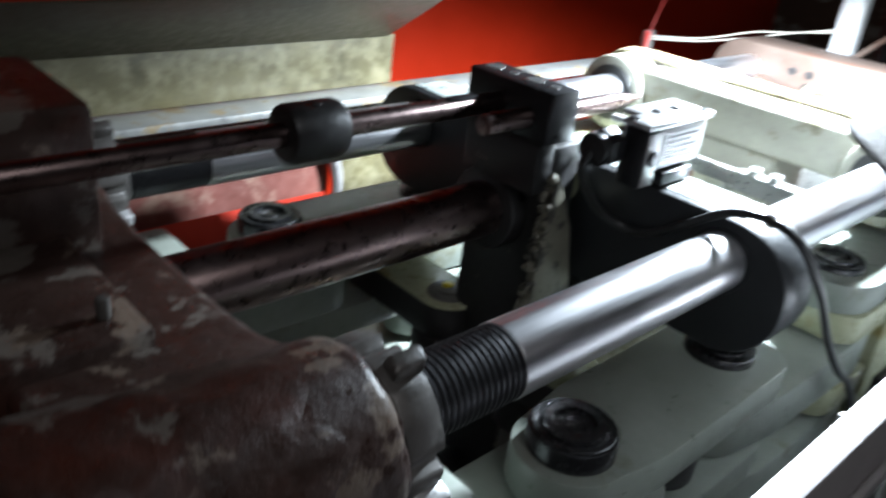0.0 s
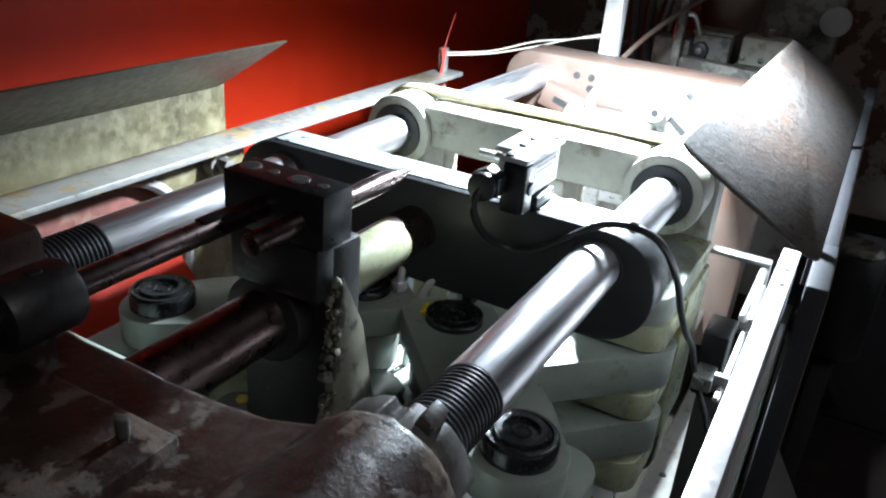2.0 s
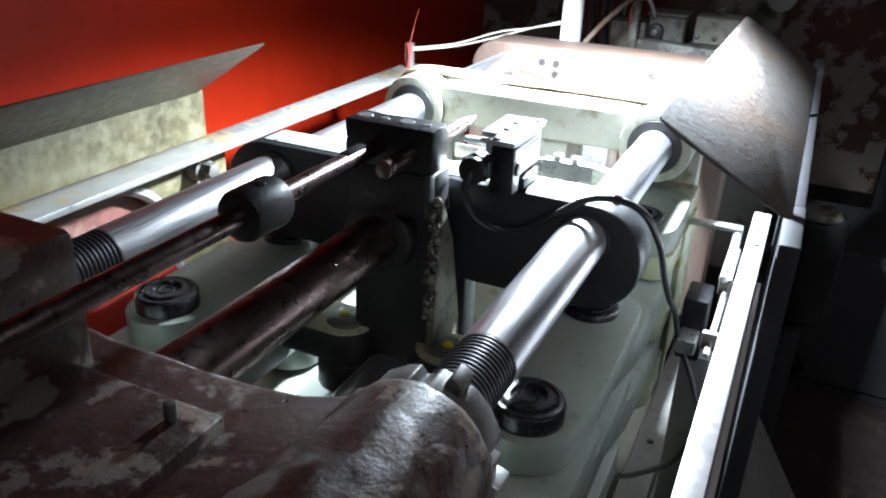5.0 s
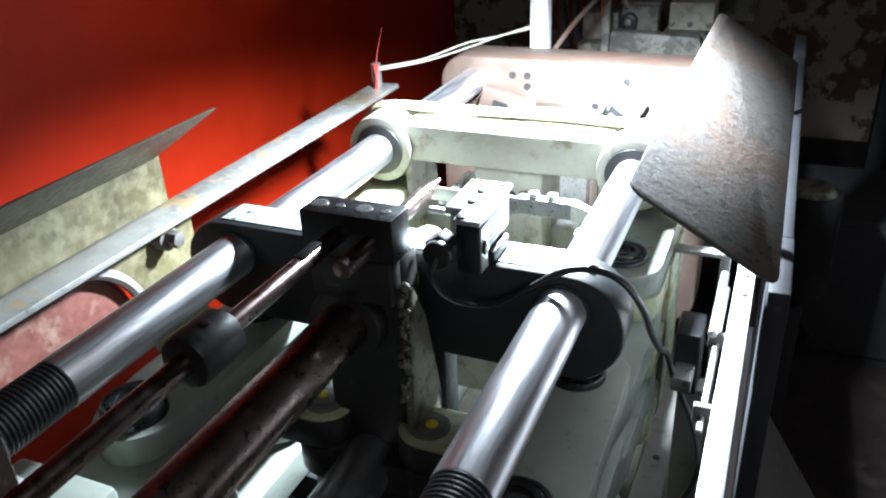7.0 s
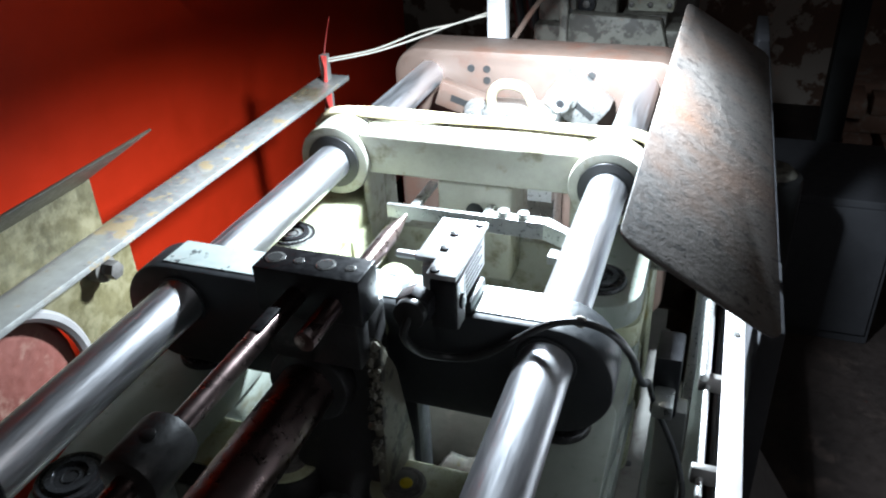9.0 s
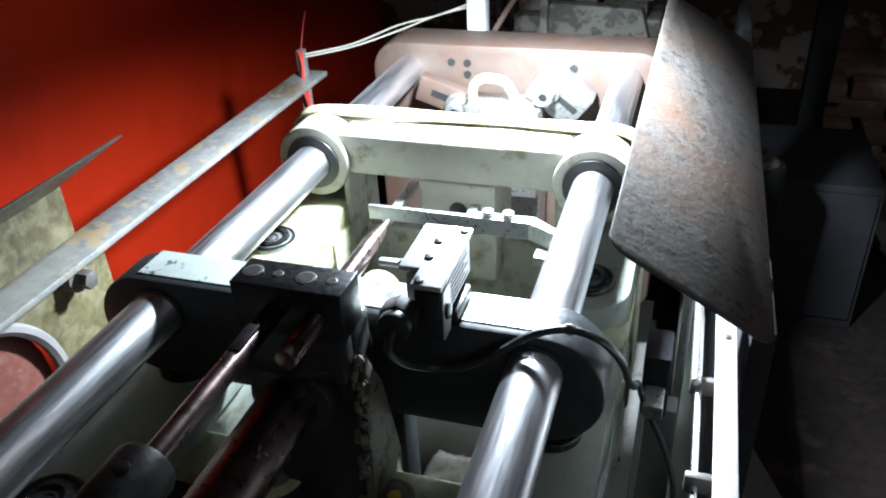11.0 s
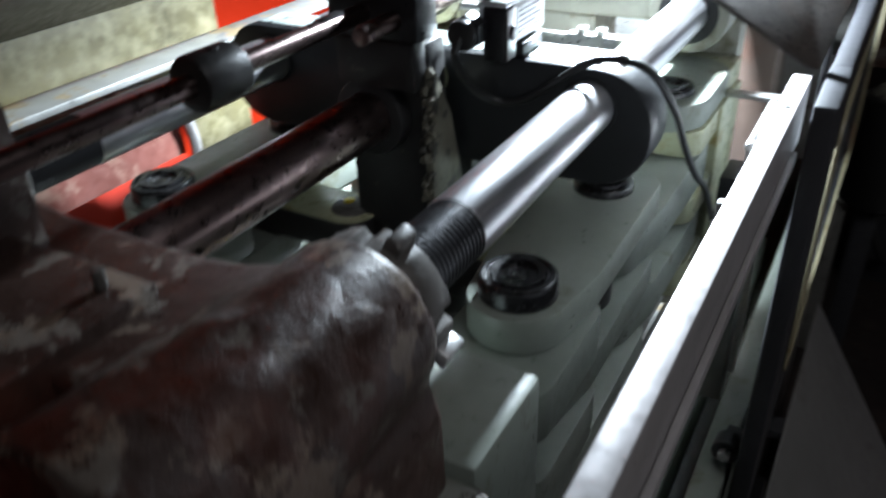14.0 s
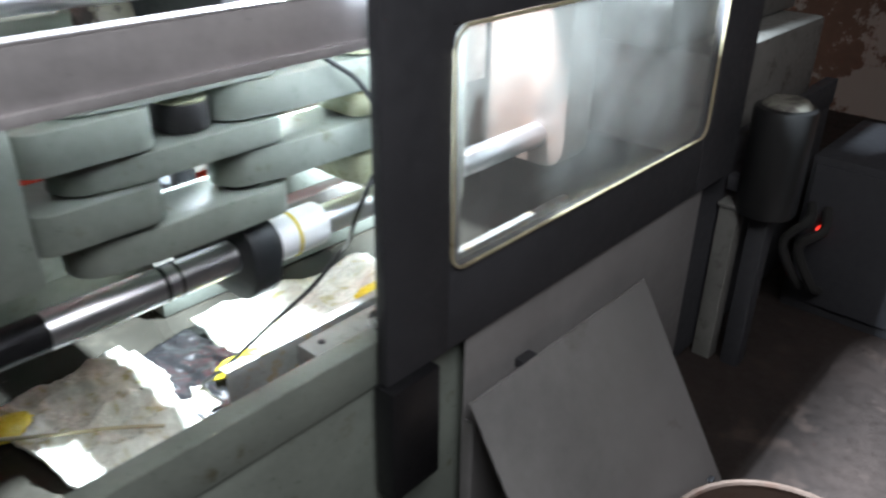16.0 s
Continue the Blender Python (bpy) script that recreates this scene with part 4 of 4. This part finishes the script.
def beyond():
    post = thing("lamp_post", "white painted square lamp post", "post")
    part("tube", box(-0.125, -0.090, 1.15, 1.185, 0.64, 2.30, 0.003), WHITE, post)
    part("arm", box(-0.122, 0.19, 1.154, 1.181, 2.301, 2.33, 0.003), WHITE, post)
    part("foot", box(-0.31, -0.06, 1.14, 1.195, 0.60, 0.639, 0.003), GREYIRON, post)
    u = thing("injection_unit", "grey iron injection unit with fittings", "injection unit")
    part("carriage", box(-0.12, 0.22, 1.45, 2.25, 0.86, 1.08, 0.01), GREYIRON, u)
    part("carriage_foot", box(-0.33, 0.33, 1.50, 2.20, 0.60, 0.858, 0.01), GREYIRON, u)
    part("barrel", cyl("y", (0.0, 1.02), 0.06, 1.09, 1.60, bev=0.004), GREYIRON, u)
    part("saddle", box(-0.11, 0.21, 1.47, 1.62, 1.081, 1.120, 0.008), UNIT, u)
    part("wedge", prism([(-0.06, 1.081), (0.19, 1.081), (0.17, 1.150), (-0.02, 1.158)], "y", 1.430, 1.468, 0.004), UNIT, u)
    part("valve_block", box(-0.012, 0.070, 1.49, 1.58, 1.121, 1.205, 0.004), UNIT, u)
    part("block_lid", box(-0.016, 0.074, 1.484, 1.585, 1.2055, 1.213, 0.002), UNIT, u)
    part("valve_block", box(0.092, 0.190, 1.50, 1.59, 1.150, 1.212, 0.005), BEIGE, u, "scuffed cream valve block")
    part("block_base", box(0.084, 0.178, 1.475, 1.60, 1.121, 1.1495, 0.003), UNIT, u)
    for x in (0.10, 0.14, 0.18):
        part("cap_screw", cyl("y", (x, 1.165), 0.006, 1.494, 1.4995, seg=14), NUTS, u)
    part("valve_cap", cyl("y", (0.008, 1.170), 0.019, 1.462, 1.489), BLACK, u)
    part("cap_ring", cyl("y", (0.008, 1.170), 0.008, 1.4605, 1.4625), NUTS, u)
    part("end_block", box(-0.105, -0.020, 1.50, 1.60, 1.121, 1.185, 0.006), UNIT, u)
    part("valve_knob", hexhead("z", (0.14, 1.545), 0.014, 1.2125, 1.232), NUTS, u)
    part("cross_head", box(-0.16, 0.26, 1.95, 2.10, 1.081, 1.30, 0.012), UNIT, u)
    part("hopper_throat", cyl("z", (0.02, 1.72), 0.055, 1.081, 1.55, r2=0.11), RUST, u, "rusty hopper throat")
    part("upright", box(-0.04, -0.022, 1.41, 1.43, 0.86, 1.30, 0.003), UNIT, u)
    part("gauge", cyl("y", (0.254, 1.238), 0.036, 1.80, 1.83), PANEL, u, "round pale gauge")
    part("gauge_stem", box(0.235, 0.272, 1.831, 1.949, 1.22, 1.255, 0.003), GREYIRON, u)
    solo("steel_hose", tube([(-0.02, 1.485, 1.14), (-0.045, 1.46, 1.18), (-0.04, 1.45, 1.235), (-0.015, 1.46, 1.245), (0.0, 1.488, 1.20)], 0.006, 8), STEEL, "bent bright pipe on the injection unit", "pipe")
    for k in range(4):
        x = -0.17 + 0.034 * k
        solo("hydraulic_hose", tube([(x, 1.60, 1.08), (x - 0.01, 1.585, 1.18), (x - 0.02 + 0.01 * k, 1.60, 1.30), (x + 0.01, 1.68, 1.42), (x + 0.03, 1.80, 1.48), (x + 0.05, 1.96, 1.30)], 0.013, 10), RUBBER, "black rubber hydraulic hose on the injection unit", "hose", "hydraulic hoses")
    solo("copper_pipe", tube([(-0.06, 1.10, 1.19), (-0.04, 1.20, 1.23), (0.0, 1.35, 1.28), (0.02, 1.6, 1.30)], 0.005, 8), RUST, "thin brown pipe behind the fixed platen", "pipe")
    # cabinet and hoses beside the machine
    c = thing("control_cabinet", "low grey control cabinet with a red pilot lamp", "cabinet")
    part("body", box(0.43, 0.86, 2.05, 2.5, 0.0, 0.50, 0.006), DOOR, c)
    part("door", box(0.445, 0.845, 2.035, 2.0495, 0.04, 0.48, 0.004), DOOR, c)
    part("lamp", cyl("y", (0.50, 0.29), 0.010, 2.022, 2.0348), glow("red_pilot", (1.0, 0.03, 0.015), 0.16), c, "lit red pilot lamp")
    for k in range(2):
        x = 0.465 + 0.045 * k
        solo("black_hose", tube([(x, 2.02, 0.36), (x + 0.02, 1.95, 0.34 - 0.02 * k), (x - 0.03, 1.93, 0.26), (x + 0.02, 1.96, 0.14), (x + 0.03, 2.02, 0.10)], 0.014, 8), HOSE_WELL_BLACK, "black rubber hose before the grey cabinet", "hose", "hoses before the cabinet")
    col = thing("steel_column", "dark steel column beside the machine", "column")
    part("shaft", box(0.66, 0.74, 2.60, 2.68, 0.012, 2.6, 0.004), RUBBER, col)
    part("base", box(0.62, 0.78, 2.56, 2.72, 0.0, 0.0115, 0.002), DOOR, col)
    for y, top in ((1.60, 0.46), (1.86, 0.52)):
        sp = thing("support_post", "grey sheet steel post under the injection unit", "post", "support posts")
        part("face", box(0.353, 0.405, y, y + 0.05, 0.0, top, 0.004), GREYIRON, sp)
        part("cap", box(0.349, 0.412, y - 0.006, y + 0.056, top + 0.0005, top + 0.012, 0.002), GREYIRON, sp)
    mt = thing("rear_motor", "black motor with a dusty cap beside the machine", "motor")
    part("housing", rough_up(cyl("z", (0.455, 1.64), 0.075, 0.46, 0.74, bev=0.012, seg=40), 0.003, 0.05), RUBBER, mt)
    part("cap", cyl("z", (0.455, 1.64), 0.060, 0.7405, 0.757, r2=0.045, bev=0.003), UNIT, mt, "dusty pale cap")
    part("bracket", box(0.353, 0.44, 1.62, 1.66, 0.50, 0.54, 0.003), DOOR, mt)
    part("stand", box(0.43, 0.48, 1.615, 1.665, 0.0, 0.459, 0.003), DOOR, mt)
    d = thing("oil_drum", "open rusty steel drum on the floor", "drum")
    out = cyl("z", (0.88, 0.80), 0.20, 0.0, 0.22, bev=0.004, seg=56)
    for f in [f for f in out.faces if f.normal.z > 0.9 and len(f.verts) > 8]:
        out.faces.remove(f)
    dr = part("shell", out, RUST, d)
    dr.modifiers.new("thick", "SOLIDIFY").thickness = 0.004
    ring = [(0.88 + 0.2 * math.cos(a), 0.80 + 0.2 * math.sin(a), 0.222) for a in [2 * math.pi * i / 40 for i in range(41)]]
    part("rim", tube(ring, 0.007, 8, sub=1), RUST, d)
    # heap of bricks by the far wall
    rng = random.Random(7)
    me = None
    for row in range(10):
        x = 0.70 + rng.uniform(0, 0.05)
        header = row % 3 == 0
        while x < 2.0:
            w = 0.105 if header or rng.random() < 0.35 else 0.22
            if me is None:
                ob = part("brick", box(-0.11, 0.11, -0.05, 0.05, -0.032, 0.032, 0.006), BRICK)
                me = ob.data
            else:
                ob = new("brick", me)
            tagged(ob, "dusty red brick in a loose heap", "brick", "brick heap")
            turned = 90 if w < 0.2 else 0
            if row < 9 or rng.random() < 0.45:
                ob.matrix_world = pose(x + w / 2, 2.75 + rng.uniform(-0.025, 0.02), 0.033 + 0.0662 * row, 0, 0, turned + rng.uniform(-5, 5))
            else:
                ob.matrix_world = pose(x + w / 2, 2.93 + rng.uniform(-0.02, 0.02), 0.033, 0, 0, turned)
            x += w + rng.uniform(0.006, 0.03)
    backing = solo("brick_rubble", box(0.74, 2.0, 2.84, 3.10, 0.0, 0.60, 0.01), BRICK, "dusty broken brick behind the loose heap", "rubble", kind="stuff")
    cl = bmesh.new()
    bmesh.ops.create_grid(cl, x_segments=40, y_segments=30, size=0.5)
    for v in cl.verts:
        v.co = Vector((v.co.x * 0.46, v.co.y * 0.34, 0.045 * noise.fractal(v.co * 3.0, 1.0, 2.0, 4) - 0.16 * max(0, -v.co.y - 0.2) ** 1.2))
    ob = solo("red_cloth", cl, CLOTH, "faded red cloth thrown over the brick heap", "cloth")
    ob.matrix_world = pose(1.17, 2.86, 0.70)
    ob.modifiers.new("thick", "SOLIDIFY").thickness = 0.004
    sk = bmesh.new()
    bmesh.ops.create_icosphere(sk, subdivisions=4, radius=1)
    for v in sk.verts:
        v.co = v.co * (1 + 0.28 * noise.fractal(v.co * 1.6, 1.0, 2.0, 4))
        v.co = Vector((v.co.x * 0.14, v.co.y * 0.11, max(v.co.z, -0.85) * 0.22 + 0.187))
    solo("woven_sack", sk, SACK, "pale crumpled woven sack leaning on the bricks", "sack").location = (1.10, 2.56, 0)
    s = thing("work_lamp", "small metal work lamp on an arm over the clamp", "lamp")
    part("shade", cyl("z", (LAMP[0], LAMP[1]), 0.06, LAMP[2] + 0.035, LAMP[2] + 0.09, r2=0.03, bev=0.002), DOOR, s)
    part("stem", tube([(LAMP[0], LAMP[1], LAMP[2] + 0.09), (0.16, 0.80, 1.9), (0.18, 1.1, 2.2), (0.17, 1.165, 2.302)], 0.006, 8), DOOR, s)


beyond()


def side_clutter():
    g = thing("side_bracket", "bright steel angle bracket beside the toggle", "bracket")
    part("top", box(0.238, 0.318, 0.585, 0.603, 1.058, 1.064, 0.001), STEEL, g)
    part("leg", box(0.306, 0.318, 0.585, 0.603, 0.641, 1.0575, 0.001), STEEL, g)
    v = thing("side_switch", "black switch box with a short arm", "switch")
    part("box", box(0.268, 0.300, 0.50, 0.56, 0.90, 0.99, 0.004), BLACK, v)
    part("arm", box(0.272, 0.296, 0.46, 0.4995, 0.93, 0.95, 0.003), STEEL, v)
    part("stand", box(0.276, 0.314, 0.515, 0.545, 0.641, 0.899, 0.003), GREYIRON, v)
    r = thing("slide_rods", "two thin steel rods held by clips", "rods")
    part("rod", cyl("y", (0.318, 1.104), 0.0045, 0.33, 0.46), STEEL, r)
    part("rod", cyl("y", (0.322, 1.086), 0.003, 0.20, 0.46), STEEL, r)
    for y in (0.22, 0.34):
        part("clip", box(0.314, 0.3445, y, y + 0.008, 1.080, 1.098, 0.002), NUTS, r)
    b = thing("lower_sleeve", "pale sleeve with a black band on the lower tie bar", "sleeve")
    part("sleeve", cyl("y", (TX, LZ), 0.034, 0.325, 0.42, bev=0.004, seg=40), WHITE, b)
    part("band", cyl("y", (TX, LZ), 0.042, 0.305, 0.3245, bev=0.003, seg=40), RUBBER, b)
    part("yellow_ring", cyl("y", (TX, LZ), 0.0355, 0.36, 0.366, bev=0.001, seg=40), YELLOW, b)
    n = thing("ring_groove", "thin dark rings on the lower tie bar", "ring")
    part("ring", cyl("y", (TX, LZ), 0.0255, 0.150, 0.156, bev=0.0005), THREAD, n)
    part("ring", cyl("y", (TX, LZ), 0.0255, 0.172, 0.176, bev=0.0005), THREAD, n)


side_clutter()

# ---- movement: crosshead travel at each time, and what it drives ----
TRAVEL = [(0, 0), (0.85, 0), (0.95, -0.035), (1.1, -0.11), (1.2, -0.15), (1.3, -0.17), (2.05, -0.17), (2.2, -0.13), (2.4, -0.065), (2.6, -0.012), (2.7, 0),
          (11.45, 0), (11.6, -0.035), (11.7, -0.068), (11.8, -0.105), (12.0, -0.155), (12.1, -0.17), (12.62, -0.17), (12.7, -0.16), (12.8, -0.147), (12.9, -0.128), (13.0, -0.105), (13.1, -0.080), (13.2, -0.054), (13.3, -0.024), (13.4, 0), (16, 0)]


def travel(t):
    for (a, u), (b, v) in zip(TRAVEL, TRAVEL[1:]):
        if a <= t <= b:
            return u + (v - u) * (t - a) / (b - a)
    return 0.0


def knee(s):
    """Where the middle pin stands, and the far pin's y, for a crosshead travel s (right side)."""
    ax, ay, bx, by = PX, P1Y, CX, CY + s
    d = math.hypot(bx - ax, by - ay)
    k = (d * d + ARM * ARM - CARM * CARM) / (2 * d)
    h = math.sqrt(max(ARM * ARM - k * k, 0.0))
    ux, uy = (bx - ax) / d, (by - ay) / d
    x, y = max(((ax + k * ux - i * h * uy, ay + k * uy + i * h * ux) for i in (-1, 1)), key=lambda p: p[1])
    x = min(x, PX)
    return x, y, y + math.sqrt(ARM * ARM - (PX - x) ** 2)


def motions():
    times = sorted({round(0.1 * i, 2) for i in range(8, 29)} | {round(0.1 * i, 2) for i in range(113, 136)} | {0.0, 16.0, 5.0, 9.0})
    rows = {"head": [], "platen": []}
    rows.update({key: [] for key in LINKS})
    rows.update({("drive", s): [] for s in DRIVES})
    rest = knee(0.0)
    for t in times:
        s = travel(t)
        x, y, far = knee(s)
        rows["head"].append((t, pose(0, s, 0)))
        rows["platen"].append((t, pose(0, far - rest[2], 0)))
        for side in (-1, 1):
            a = math.degrees(math.atan2(-(x - PX), y - P1Y)) * side
            rows[(side, 0)].append((t, pose(side * PX, P1Y, 0, 0, 0, a)))
            b = math.degrees(math.atan2(-(PX - x), far - y)) * side
            rows[(side, 1)].append((t, pose(side * x, y, 0, 0, 0, b)))
            hx, hy = PX + (x - PX) * DHOLD / ARM, P1Y + (y - P1Y) * DHOLD / ARM
            c = math.degrees(math.atan2(-(hx - DX), hy - DY - s)) * side
            rows[("drive", side)].append((t, pose(side * DX, DY + s, 0, 0, 0, c)))
    walk(CROSSHEAD, rows["head"])
    walk(MOVING, rows["platen"])
    walk(CABLES, rows["platen"])
    for key, link in LINKS.items():
        walk(link, rows[key])
    for s, link in DRIVES.items():
        walk(link, rows[("drive", s)])


motions()
